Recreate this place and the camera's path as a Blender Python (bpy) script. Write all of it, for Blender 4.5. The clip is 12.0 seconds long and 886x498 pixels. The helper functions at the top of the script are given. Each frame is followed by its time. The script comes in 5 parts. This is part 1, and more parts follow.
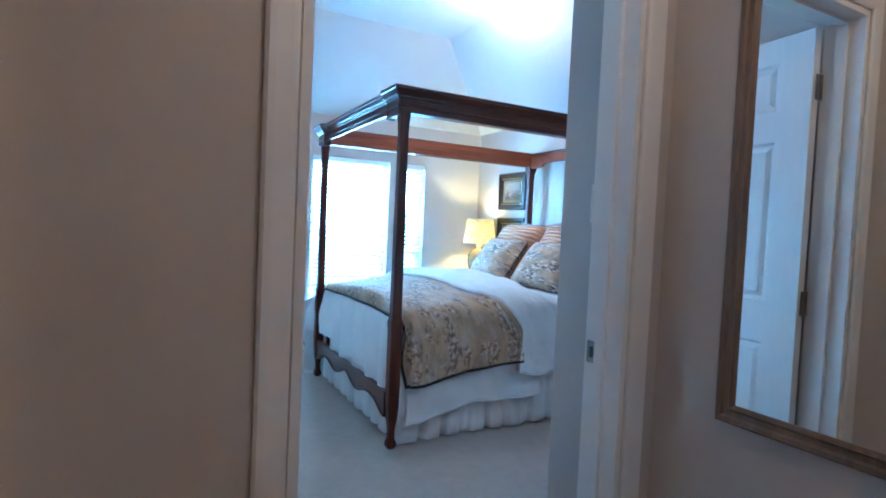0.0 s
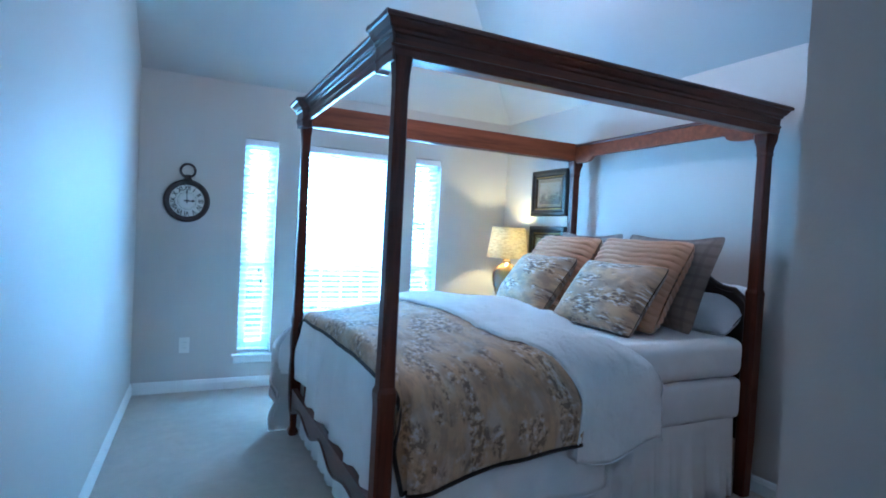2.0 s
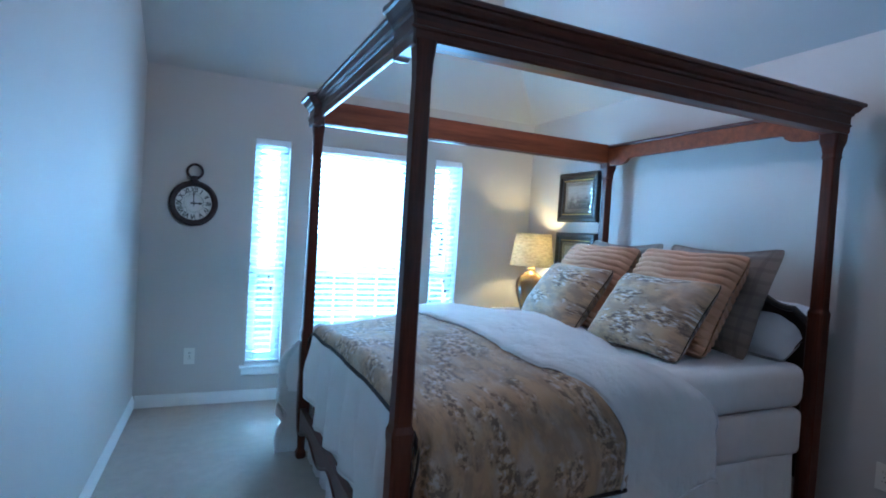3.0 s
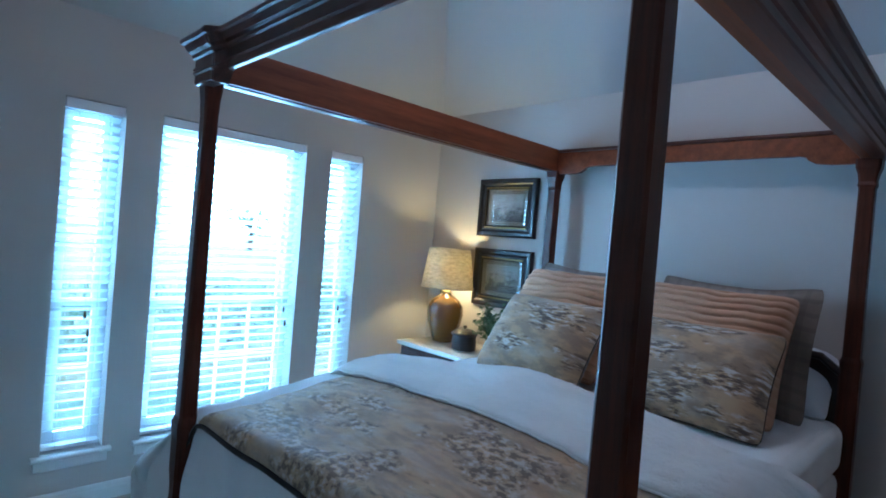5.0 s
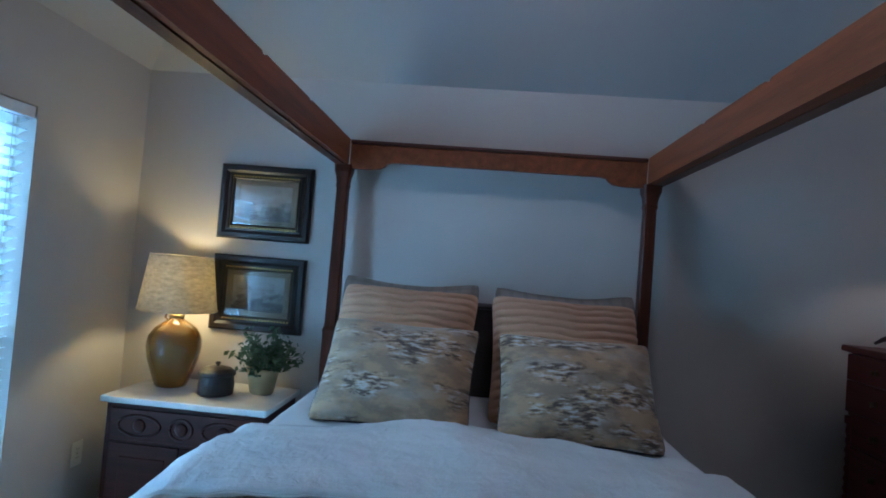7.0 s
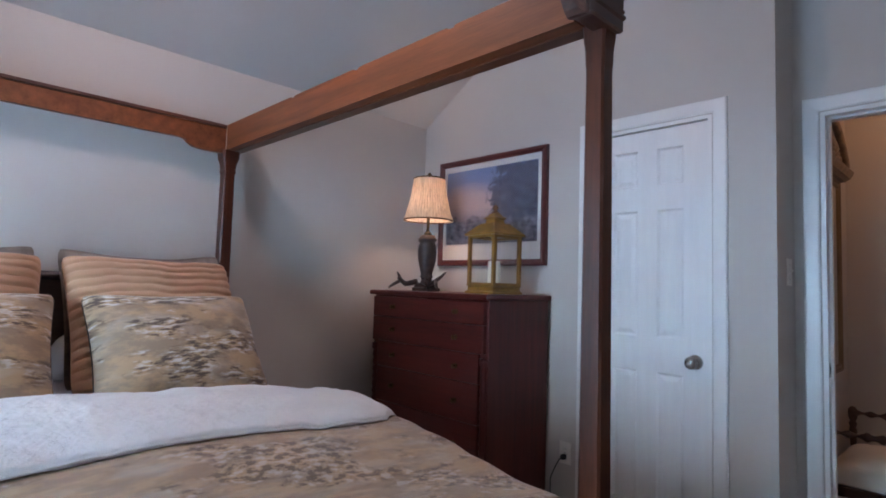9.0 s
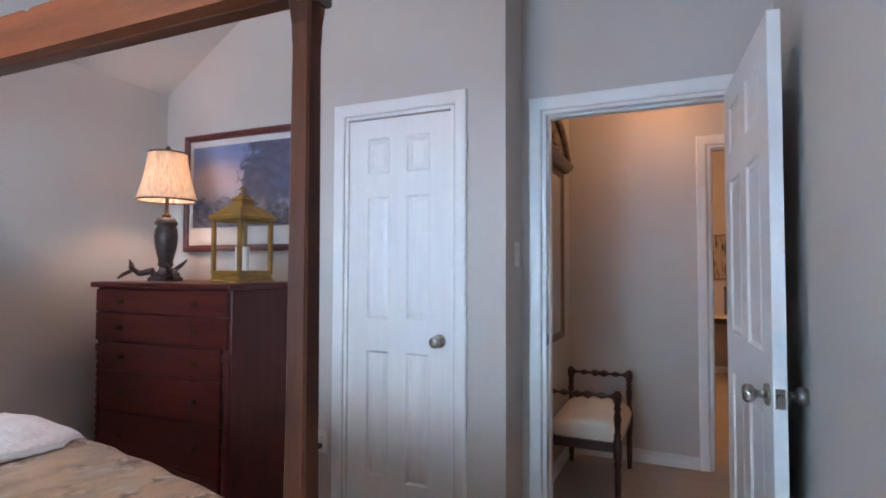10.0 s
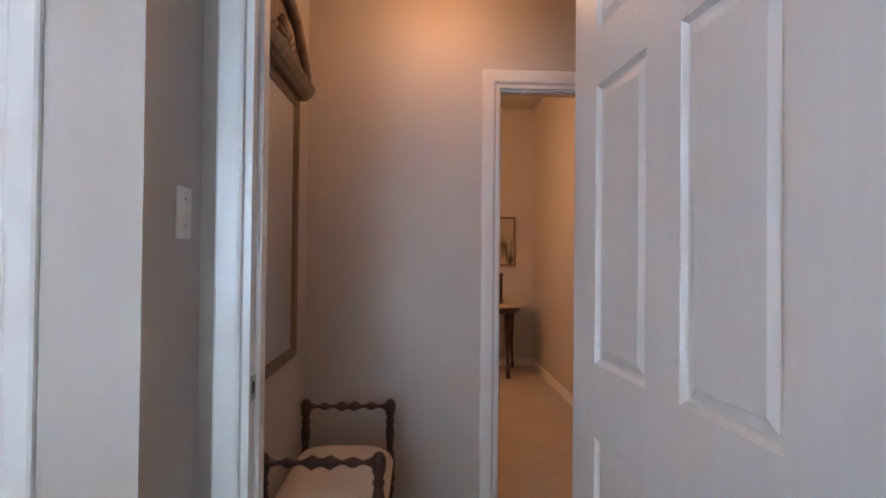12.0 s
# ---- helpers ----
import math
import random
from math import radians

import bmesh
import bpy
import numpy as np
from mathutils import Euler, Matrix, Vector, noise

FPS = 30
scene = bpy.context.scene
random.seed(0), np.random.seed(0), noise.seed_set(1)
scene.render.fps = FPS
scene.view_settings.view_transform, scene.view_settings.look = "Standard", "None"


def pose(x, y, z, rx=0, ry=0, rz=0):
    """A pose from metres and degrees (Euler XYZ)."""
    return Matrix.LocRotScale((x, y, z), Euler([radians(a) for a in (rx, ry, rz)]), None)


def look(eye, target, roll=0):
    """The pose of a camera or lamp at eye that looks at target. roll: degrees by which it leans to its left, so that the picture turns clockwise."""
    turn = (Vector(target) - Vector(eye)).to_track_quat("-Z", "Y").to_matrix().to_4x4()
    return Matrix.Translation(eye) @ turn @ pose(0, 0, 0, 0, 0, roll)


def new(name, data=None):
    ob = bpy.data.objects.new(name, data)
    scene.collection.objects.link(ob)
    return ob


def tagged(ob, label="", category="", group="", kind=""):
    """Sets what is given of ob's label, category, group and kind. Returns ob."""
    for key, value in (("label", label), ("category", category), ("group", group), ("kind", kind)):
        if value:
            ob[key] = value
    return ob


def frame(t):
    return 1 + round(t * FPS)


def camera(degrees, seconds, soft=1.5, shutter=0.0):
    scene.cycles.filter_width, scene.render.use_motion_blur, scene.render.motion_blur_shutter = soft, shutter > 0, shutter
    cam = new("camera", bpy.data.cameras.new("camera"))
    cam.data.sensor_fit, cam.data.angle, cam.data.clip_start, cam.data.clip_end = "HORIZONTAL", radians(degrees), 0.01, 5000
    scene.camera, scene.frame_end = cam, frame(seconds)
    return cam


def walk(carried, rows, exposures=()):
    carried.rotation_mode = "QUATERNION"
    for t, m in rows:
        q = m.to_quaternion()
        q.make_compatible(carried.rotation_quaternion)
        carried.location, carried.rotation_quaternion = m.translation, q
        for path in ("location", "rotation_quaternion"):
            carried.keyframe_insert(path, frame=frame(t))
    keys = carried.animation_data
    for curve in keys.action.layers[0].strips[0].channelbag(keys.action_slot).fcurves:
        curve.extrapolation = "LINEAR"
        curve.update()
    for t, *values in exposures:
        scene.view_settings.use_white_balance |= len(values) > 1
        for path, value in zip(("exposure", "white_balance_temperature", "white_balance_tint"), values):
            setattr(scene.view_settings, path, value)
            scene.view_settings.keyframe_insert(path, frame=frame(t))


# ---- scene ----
cam = camera(78.0, 12.0, soft=1.8)
PATH = [
    (0, (0.323, 0.153, 1.242), (1.265, 1.915, 1.164), 2.6),
    (0.5, (0.429, 0.427, 1.268), (1.384, 2.182, 1.193), 3.0),
    (1, (0.557, 0.674, 1.277), (1.517, 2.427, 1.206), 3.0),
    (1.5, (0.684, 0.944, 1.283), (1.642, 2.698, 1.215), 3.2),
    (2, (0.854, 1.153, 1.271), (1.734, 2.949, 1.213), 3.1),
    (2.5, (0.941, 1.289, 1.289), (1.761, 3.112, 1.228), 3.5),
    (3, (0.946, 1.413, 1.306), (1.769, 3.234, 1.249), 3.6),
    (5, (0.822, 2.574, 1.391), (2.223, 4.001, 1.366), 4.8),
    (5.5, (0.78, 2.981, 1.427), (2.375, 4.187, 1.409), 4.9),
    (6, (0.794, 3.345, 1.413), (2.564, 4.275, 1.418), 4.9),
    (6.5, (0.847, 3.552, 1.411), (2.764, 4.122, 1.448), 4.9),
    (8.5, (0.927, 4.094, 1.271), (2.59, 2.989, 1.392), 2.6),
    (9, (0.867, 4.076, 1.23), (2.291, 2.678, 1.364), 1.8),
    (9.5, (0.806, 4.011, 1.236), (1.95, 2.375, 1.352), 1.0),
    (10, (0.767, 3.891, 1.264), (1.576, 2.064, 1.337), 0.2),
    (10.5, (0.781, 3.653, 1.246), (1.338, 1.733, 1.293), 0.0),
    (11, (0.865, 3.34, 1.236), (1.218, 1.372, 1.27), 0.2),
    (11.5, (0.931, 2.986, 1.229), (1.078, 0.991, 1.261), 0.1),
    (12, (0.978, 2.591, 1.247), (0.898, 0.593, 1.272), 0.6),
]
EXPOSURES = [
    (0.0, 2.06, 4570, 16),
    (1.5, 1.74, 4530, 16),
    (3.0, 1.06, 4850, 22),
    (5.0, 0.44, 5000, 22),
    (5.5, 0.09, 5050, 20),
    (6.5, -0.26, 4950, 20),
    (8.5, 0.84, 6350, 43),
    (9.5, 1.30, 6650, 42),
    (10.5, 1.74, 6850, 44),
    (11.5, 1.50, 7200, 46),
    (12.0, 1.60, 7450, 47),
]
walk(cam, [(t, look(eye, target, roll)) for t, eye, target, roll in PATH], EXPOSURES)

# ---- world and light ----
wd = bpy.data.worlds.new("sky")
scene.world = wd
wd.use_nodes = True
_nt = wd.node_tree
_nt.nodes.clear()
_sky = _nt.nodes.new("ShaderNodeTexSky")
_sky.sky_type = "NISHITA"
_sky.sun_disc = False
_sky.sun_elevation, _sky.sun_rotation = radians(48), radians(180)
_bg = _nt.nodes.new("ShaderNodeBackground")
_bg.inputs["Strength"].default_value = 0.15
_wo = _nt.nodes.new("ShaderNodeOutputWorld")
_nt.links.new(_sky.outputs[0], _bg.inputs["Color"])
_nt.links.new(_bg.outputs[0], _wo.inputs["Surface"])


def lamp(name, kind, place, energy, color, **more):
    data = bpy.data.lights.new(name, kind)
    data.energy, data.color = energy, color
    for key, value in more.items():
        if key == "size":
            data.size = value
        elif key == "size_y":
            data.shape = "RECTANGLE"
            data.size_y = value
        elif key == "soft":
            data.shadow_soft_size = value
        elif key == "angle":
            data.angle = value
    ob = new(name, data)
    ob.matrix_world = place
    return ob


sun = lamp("sun", "SUN", look((0, -20, 22), (0, 0, 0)), 5.0, (1.0, 0.95, 0.88), angle=radians(0.5))
DAY = (0.38, 0.75, 1.0)
WARM = (1.0, 0.68, 0.40)
# (x0, x1, daylight power) of the three windows
WINDOWS = [(1.305, 1.552, 13.0), (1.718, 2.535, 46.5), (2.712, 2.955, 13.0)]
WIN_Z0, WIN_Z1 = 0.265, 1.91
for wx0, wx1, power in WINDOWS:
    lamp("window_daylight", "AREA", look(((wx0 + wx1) / 2, 5.80, (WIN_Z0 + WIN_Z1) / 2), ((wx0 + wx1) / 2, 0, 0.9)), power, DAY,
         size=wx1 - wx0, size_y=WIN_Z1 - WIN_Z0)
lamp("bedroom_ceiling_bulb", "POINT", pose(2.46, 3.55, 2.76), 8.2, (1.0, 0.90, 0.79), soft=0.05)
lamp("hall_bulb", "POINT", pose(0.90, 0.44, 2.35), 1.6, (1.0, 0.575, 0.215), soft=0.06)
lamp("office_bulb", "POINT", pose(1.3, -1.9, 2.20), 13.5, (1.0, 0.61, 0.27), soft=0.08)

# ---- materials ----


class Nodes:
    """A small wrapper round a node tree."""

    def __init__(self, name):
        self.m = bpy.data.materials.new(name)
        self.m.use_nodes = True
        self.t = self.m.node_tree
        self.b = self.t.nodes["Principled BSDF"]
        self.co = self.t.nodes.new("ShaderNodeTexCoord")

    def add(self, kind, **ins):
        n = self.t.nodes.new(kind)
        for k, v in ins.items():
            self.put(n, k, v)
        return n

    def put(self, n, k, v):
        sock = n.inputs[int(k[1:])] if k[0] == "i" and k[1:].isdigit() else n.inputs[k]
        if isinstance(v, bpy.types.NodeSocket):
            self.t.links.new(v, sock)
        else:
            sock.default_value = v

    def noise(self, scale, detail=4.0, rough=0.6, co=None, stretch=None):
        co = co or self.co.outputs["Object"]
        if stretch:
            mp = self.add("ShaderNodeMapping", Vector=co, Scale=stretch)
            co = mp.outputs[0]
        n = self.add("ShaderNodeTexNoise", Vector=co, Scale=scale, Detail=detail, Roughness=rough)
        return n.outputs["Fac"]

    def ramp(self, fac, stops):
        n = self.add("ShaderNodeValToRGB", Fac=fac)
        e = n.color_ramp.elements
        while len(e) < len(stops):
            e.new(0.5)
        for el, (p, c) in zip(e, stops):
            el.position = p
            el.color = (*c, 1) if len(c) == 3 else c
        return n.outputs["Color"]

    def mix(self, fac, a, b, blend="MIX"):
        n = self.t.nodes.new("ShaderNodeMix")
        n.data_type, n.blend_type = "RGBA", blend
        for k, v in ((0, fac), (6, a), (7, b)):
            if isinstance(v, bpy.types.NodeSocket):
                self.t.links.new(v, n.inputs[k])
            else:
                n.inputs[k].default_value = (*v, 1) if isinstance(v, tuple) and len(v) == 3 else v
        return n.outputs[2]

    def math(self, op, a, b=0.0):
        n = self.t.nodes.new("ShaderNodeMath")
        n.operation = op
        for k, v in ((0, a), (1, b)):
            if isinstance(v, bpy.types.NodeSocket):
                self.t.links.new(v, n.inputs[k])
            else:
                n.inputs[k].default_value = v
        return n.outputs[0]

    def bump(self, height, strength=0.3, distance=0.002):
        n = self.add("ShaderNodeBump", Height=height, Strength=strength, Distance=distance)
        self.t.links.new(n.outputs[0], self.b.inputs["Normal"])

    def set(self, **ins):
        for k, v in ins.items():
            self.put(self.b, k.replace("_", " "), v)
        return self.m


def shade(c, k):
    return tuple(min(1.0, v * k) for v in c)


def plain(name, c, rough=0.5, metal=0.0, vary=0.12, scale=6.0, fine=90.0, bump=0.15, dist=0.001, stretch=None, rvary=0.1):
    """Two scales of variation in colour, gloss and relief."""
    n = Nodes(name)
    a = n.noise(scale, 3.0, 0.6, stretch=stretch)
    f = n.noise(fine, 3.0, 0.6, stretch=stretch)
    col = n.ramp(a, [(0.3, shade(c, 1 - vary)), (0.7, shade(c, 1 + vary))])
    col = n.mix(n.math("MULTIPLY", f, 0.25), col, shade(c, 1 - 1.6 * vary))
    r = n.math("ADD", n.math("MULTIPLY", a, rvary), rough - rvary / 2)
    n.set(Base_Color=col, Metallic=metal, Roughness=r)
    n.bump(f, bump, dist)
    return n.m


def wood(name, dark, light, rough=0.35, along="z", coat=0.25, grain=1.0, spec=0.5):
    n = Nodes(name)
    st = {"x": (0.6, 9, 9), "y": (9, 0.6, 9), "z": (9, 9, 0.6)}[along]
    a = n.noise(3.0 * grain, 6.0, 0.65, stretch=st)
    f = n.noise(22.0 * grain, 4.0, 0.7, stretch=st)
    big = n.noise(1.7, 2.0, 0.5)
    fac = n.math("ADD", n.math("MULTIPLY", a, 0.6), n.math("ADD", n.math("MULTIPLY", f, 0.25), n.math("MULTIPLY", big, 0.25)))
    col = n.ramp(fac, [(0.38, dark), (0.70, light)])
    n.set(Base_Color=col, Roughness=n.math("ADD", n.math("MULTIPLY", f, 0.2), rough - 0.1), Coat_Weight=coat, Coat_Roughness=0.18, Specular_IOR_Level=spec)
    n.bump(f, 0.12, 0.0008)
    return n.m


def wall_paint(name, c):
    n = Nodes(name)
    tex = n.noise(55.0, 4.0, 0.55)
    fine = n.noise(260.0, 2.0, 0.5)
    big = n.noise(0.9, 3.0, 0.55)
    col = n.ramp(big, [(0.3, shade(c, 0.965)), (0.7, shade(c, 1.03))])
    n.set(Base_Color=col, Roughness=0.62, Specular_IOR_Level=0.35)
    n.bump(n.math("ADD", tex, n.math("MULTIPLY", fine, 0.3)), 0.30, 0.0018)
    return n.m


M_WALL = wall_paint("wall_paint", (0.53, 0.487, 0.443))
M_CEIL = wall_paint("ceiling_paint", (0.50, 0.485, 0.462))
M_WHITE = plain("white_trim_paint", (0.76, 0.755, 0.73), 0.36, vary=0.03, bump=0.08)
M_DOOR = plain("door_paint", (0.74, 0.735, 0.715), 0.36, vary=0.03, fine=60, bump=0.10, dist=0.0006, stretch=(6, 6, 0.5))
M_PLATE = plain("ivory_plastic", (0.72, 0.69, 0.62), 0.35, vary=0.02, bump=0.02)
M_DARKSLOT = plain("dark_slot", (0.02, 0.02, 0.02), 0.6, bump=0.0)
M_VINYL = plain("white_vinyl", (0.78, 0.79, 0.80), 0.4, vary=0.03, bump=0.03)
M_SLAT = plain("blind_slat", (0.80, 0.81, 0.82), 0.42, vary=0.03, bump=0.05)
M_THINSLAT = Nodes("blind_slat_thin").m
_n = M_THINSLAT.node_tree
_d, _tl, _mx = _n.nodes["Principled BSDF"], _n.nodes.new("ShaderNodeBsdfTranslucent"), _n.nodes.new("ShaderNodeMixShader")
_d.inputs["Base Color"].default_value, _d.inputs["Roughness"].default_value = (0.82, 0.84, 0.85, 1), 0.42
_tl.inputs["Color"].default_value, _mx.inputs[0].default_value = (0.80, 0.84, 0.86, 1), 0.60
_n.links.new(_d.outputs[0], _mx.inputs[1])
_n.links.new(_tl.outputs[0], _mx.inputs[2])
_n.links.new(_mx.outputs[0], _n.nodes["Material Output"].inputs["Surface"])
M_CORD = plain("blind_cord", (0.62, 0.60, 0.55), 0.8)
M_NICKEL = plain("satin_nickel", (0.40, 0.385, 0.36), 0.26, metal=1.0, vary=0.05, bump=0.03)
M_BRASS = plain("old_brass", (0.11, 0.075, 0.04), 0.45, metal=1.0, vary=0.2)
M_GOLD = plain("gilt", (0.42, 0.29, 0.10), 0.42, metal=0.85, vary=0.25, bump=0.2)
M_SLIP = plain("aged_gilt", (0.060, 0.042, 0.022), 0.5, metal=0.3, vary=0.35, bump=0.2)
M_BLACKWOOD = plain("black_frame_wood", (0.018, 0.014, 0.012), 0.3, vary=0.3, bump=0.1)
M_BED_V = wood("bed_mahogany", (0.030, 0.008, 0.004), (0.118, 0.029, 0.012), along="z", coat=0.06, spec=0.25)
M_BED_X = wood("bed_mahogany_long", (0.032, 0.009, 0.005), (0.132, 0.035, 0.016), along="x", coat=0.12, spec=0.32)
M_BED_Y = wood("bed_mahogany_cross", (0.030, 0.009, 0.006), (0.120, 0.034, 0.018), along="y")
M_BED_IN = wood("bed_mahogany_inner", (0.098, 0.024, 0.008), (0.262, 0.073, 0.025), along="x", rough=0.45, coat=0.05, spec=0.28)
M_HEADB = wood("headboard_dark", (0.010, 0.005, 0.004), (0.040, 0.018, 0.012), along="y")
M_CHEST = wood("chest_mahogany", (0.046, 0.006, 0.005), (0.125, 0.016, 0.011), along="x", rough=0.40, coat=0.06, spec=0.32)
M_CHEST_V = wood("chest_mahogany_side", (0.044, 0.006, 0.005), (0.118, 0.016, 0.011), along="z", rough=0.40, coat=0.06, spec=0.32)
M_BENCH = wood("bench_dark_wood", (0.016, 0.006, 0.005), (0.062, 0.022, 0.015), along="y", rough=0.3)
M_STAND = wood("nightstand_wood", (0.024, 0.007, 0.005), (0.080, 0.022, 0.013), along="y", rough=0.5, coat=0.03, spec=0.25)
M_MIRFRAME = wood("mirror_frame_wood", (0.085, 0.055, 0.035), (0.26, 0.18, 0.115), along="z", rough=0.45, coat=0.1)
M_REDFRAME = wood("red_frame_wood", (0.055, 0.009, 0.009), (0.145, 0.026, 0.022), along="x", rough=0.38)


def carpet():
    n = Nodes("carpet_pile")
    big = n.noise(1.6, 4.0, 0.6)
    mid = n.noise(14.0, 4.0, 0.7)
    fine = n.noise(420.0, 3.0, 0.75)
    c = (0.57, 0.50, 0.425)
    col = n.ramp(n.math("ADD", n.math("MULTIPLY", big, 0.5), n.math("MULTIPLY", mid, 0.5)), [(0.36, shade(c, 0.82)), (0.64, shade(c, 1.10))])
    col = n.mix(n.math("MULTIPLY", fine, 0.55), col, shade(c, 0.62))
    n.set(Base_Color=col, Roughness=0.96, Specular_IOR_Level=0.1, Sheen_Weight=0.25)
    n.bump(n.math("ADD", fine, n.math("MULTIPLY", mid, 0.8)), 0.75, 0.006)
    return n.m


M_CARPET = carpet()


def cloth(name, c, weave=900.0, soft=0.3, vary=0.06, bumpy=0.25, quilt=0.0):
    n = Nodes(name)
    uv = n.co.outputs["UV"]
    big = n.noise(4.0, 4.0, 0.6, co=uv)
    f = n.noise(weave, 2.0, 0.6, co=uv)
    wr = n.noise(16.0, 4.0, 0.6, co=uv)
    col = n.ramp(big, [(0.3, shade(c, 1 - vary)), (0.7, shade(c, 1 + vary))])
    n.set(Base_Color=col, Roughness=0.92, Specular_IOR_Level=0.15, Sheen_Weight=soft)
    h = n.math("ADD", n.math("MULTIPLY", f, 0.15), wr)
    if quilt:
        q = n.noise(42.0, 4.0, 0.6)
        h = n.math("ADD", h, n.math("MULTIPLY", q, quilt))
    n.bump(h, bumpy, 0.01)
    return n.m


M_SHEET = cloth("white_sheet", (0.82, 0.82, 0.815))
M_MATT = cloth("mattress_cover", (0.75, 0.75, 0.75), bumpy=0.12)
M_SKIRT = cloth("bed_skirt_cotton", (0.79, 0.79, 0.78), bumpy=0.2)
M_DUVET = cloth("white_matelasse", (0.79, 0.785, 0.77), quilt=1.8, bumpy=0.45)
M_PEACH = cloth("peach_satin", (0.58, 0.315, 0.185), soft=0.15, bumpy=0.18)
_n = Nodes("taupe_plaid")
_uv = _n.co.outputs["UV"]
_base = _n.ramp(_n.noise(5.0, 4.0, co=_uv), [(0.3, (0.19, 0.145, 0.115)), (0.7, (0.26, 0.205, 0.165))])
for _way, _sc in (("X", 5.0), ("Y", 5.0)):
    _wv = _n.t.nodes.new("ShaderNodeTexWave")
    _wv.bands_direction = _way
    _wv.inputs["Scale"].default_value, _wv.inputs["Distortion"].default_value = _sc, 0.4
    _n.t.links.new(_uv, _wv.inputs["Vector"])
    _base = _n.mix(_n.ramp(_wv.outputs["Fac"], [(0.72, (0, 0, 0)), (0.85, (0.45, 0.45, 0.45))]), _base, (0.145, 0.110, 0.09))
_n.set(Base_Color=_base, Roughness=0.9, Sheen_Weight=0.3, Specular_IOR_Level=0.15)
_n.bump(_n.noise(14.0, 4.0, co=_uv), 0.25, 0.01)
M_SHAM = _n.m
M_PILLOW = cloth("pale_pillow", (0.70, 0.71, 0.73))
M_PIPING = cloth("dark_piping", (0.020, 0.015, 0.013))
M_SEAT = cloth("cream_seat_fabric", (0.70, 0.63, 0.53), vary=0.08)


def toile(name, scale=1.0, stretch=(0.85, 1.7, 1.0), ink=0.88, snow=0.82):
    """Beige cotton with a grey, brown and white engraved print of trees and snow."""
    n = Nodes(name)
    uv = n.co.outputs["UV"]
    base = n.ramp(n.noise(5.0 * scale, 3.0, co=uv), [(0.3, (0.465, 0.298, 0.165)), (0.7, (0.550, 0.365, 0.218))])
    mp = n.add("ShaderNodeMapping", Vector=uv, Scale=stretch)
    co = mp.outputs[0]
    # pale grey woods all over, and small crisp groups of snowy trees
    woods = n.noise(9.0, 6.0, 0.68, co=co)
    wash = n.ramp(woods, [(0.445, (0, 0, 0)), (0.56, (1, 1, 1))])
    col = n.mix(n.math("MULTIPLY", wash, 0.62 * ink), base, (0.205, 0.155, 0.125))
    mist = n.ramp(n.noise(6.5, 3.0, 0.55, co=n.add("ShaderNodeMapping", Vector=co, Location=(5.3, 1.9, 0)).outputs[0]), [(0.50, (0, 0, 0)), (0.66, (1, 1, 1))])
    col = n.mix(n.math("MULTIPLY", mist, 0.40), col, (0.56, 0.48, 0.40))
    group = n.math("ADD", n.math("MULTIPLY", n.noise(4.2, 2.0, 0.5, co=n.add("ShaderNodeMapping", Vector=co, Location=(0.4, 3.7, 0)).outputs[0]), 0.7), n.math("MULTIPLY", n.noise(13.0, 3.0, 0.6, co=co), 0.3))
    core = n.ramp(group, [(0.488, (0, 0, 0)), (0.545, (1, 1, 1))])
    fleck = n.noise(27.0, 4.0, 0.62, co=n.add("ShaderNodeMapping", Vector=co, Scale=(0.8, 1.5, 1)).outputs[0])
    dark = n.ramp(fleck, [(0.50, (0, 0, 0)), (0.555, (1, 1, 1))])
    white = n.ramp(fleck, [(0.40, (1, 1, 1)), (0.465, (0, 0, 0))])
    col = n.mix(n.math("MULTIPLY", n.math("MULTIPLY", core, white), snow), col, (0.70, 0.65, 0.60))
    col = n.mix(n.math("MULTIPLY", n.math("MULTIPLY", core, dark), ink), col, (0.090, 0.062, 0.052))
    n.set(Base_Color=col, Roughness=0.8, Specular_IOR_Level=0.3, Sheen_Weight=0.25, Sheen_Roughness=0.4)
    n.bump(n.math("ADD", n.noise(900.0, 2.0, co=uv), n.math("MULTIPLY", n.noise(14.0, 4.0, co=uv), 1.5)), 0.25, 0.004)
    return n.m


M_TOILE = toile("toile_print", 1.0)
M_TOILE_SPREAD = toile("toile_print_spread", 1.0, (1.5, 0.8, 1.0), 0.70, 0.45)


def glass(name, tint=(1, 1, 1), rough=0.0):
    n = Nodes(name)
    return n.set(Base_Color=(*tint, 1), Roughness=rough, Transmission_Weight=1.0, IOR=1.45)


def thin_glass(name):
    """Clear sheet glass: mostly clear, with a mirror sheen."""
    n = Nodes(name)
    tr = n.add("ShaderNodeBsdfTransparent", Color=(0.97, 0.98, 0.98, 1))
    gl = n.add("ShaderNodeBsdfGlossy", Color=(1, 1, 1, 1), Roughness=0.02)
    lw = n.add("ShaderNodeLayerWeight", Blend=0.5)
    gloss = n.math("ADD", n.math("MULTIPLY", n.math("POWER", lw.outputs["Facing"], 4.0), 0.6), 0.035)
    mx = n.add("ShaderNodeMixShader", Fac=gloss, i1=tr.outputs[0], i2=gl.outputs[0])
    n.t.links.new(mx.outputs[0], n.t.nodes["Material Output"].inputs["Surface"])
    return n.m


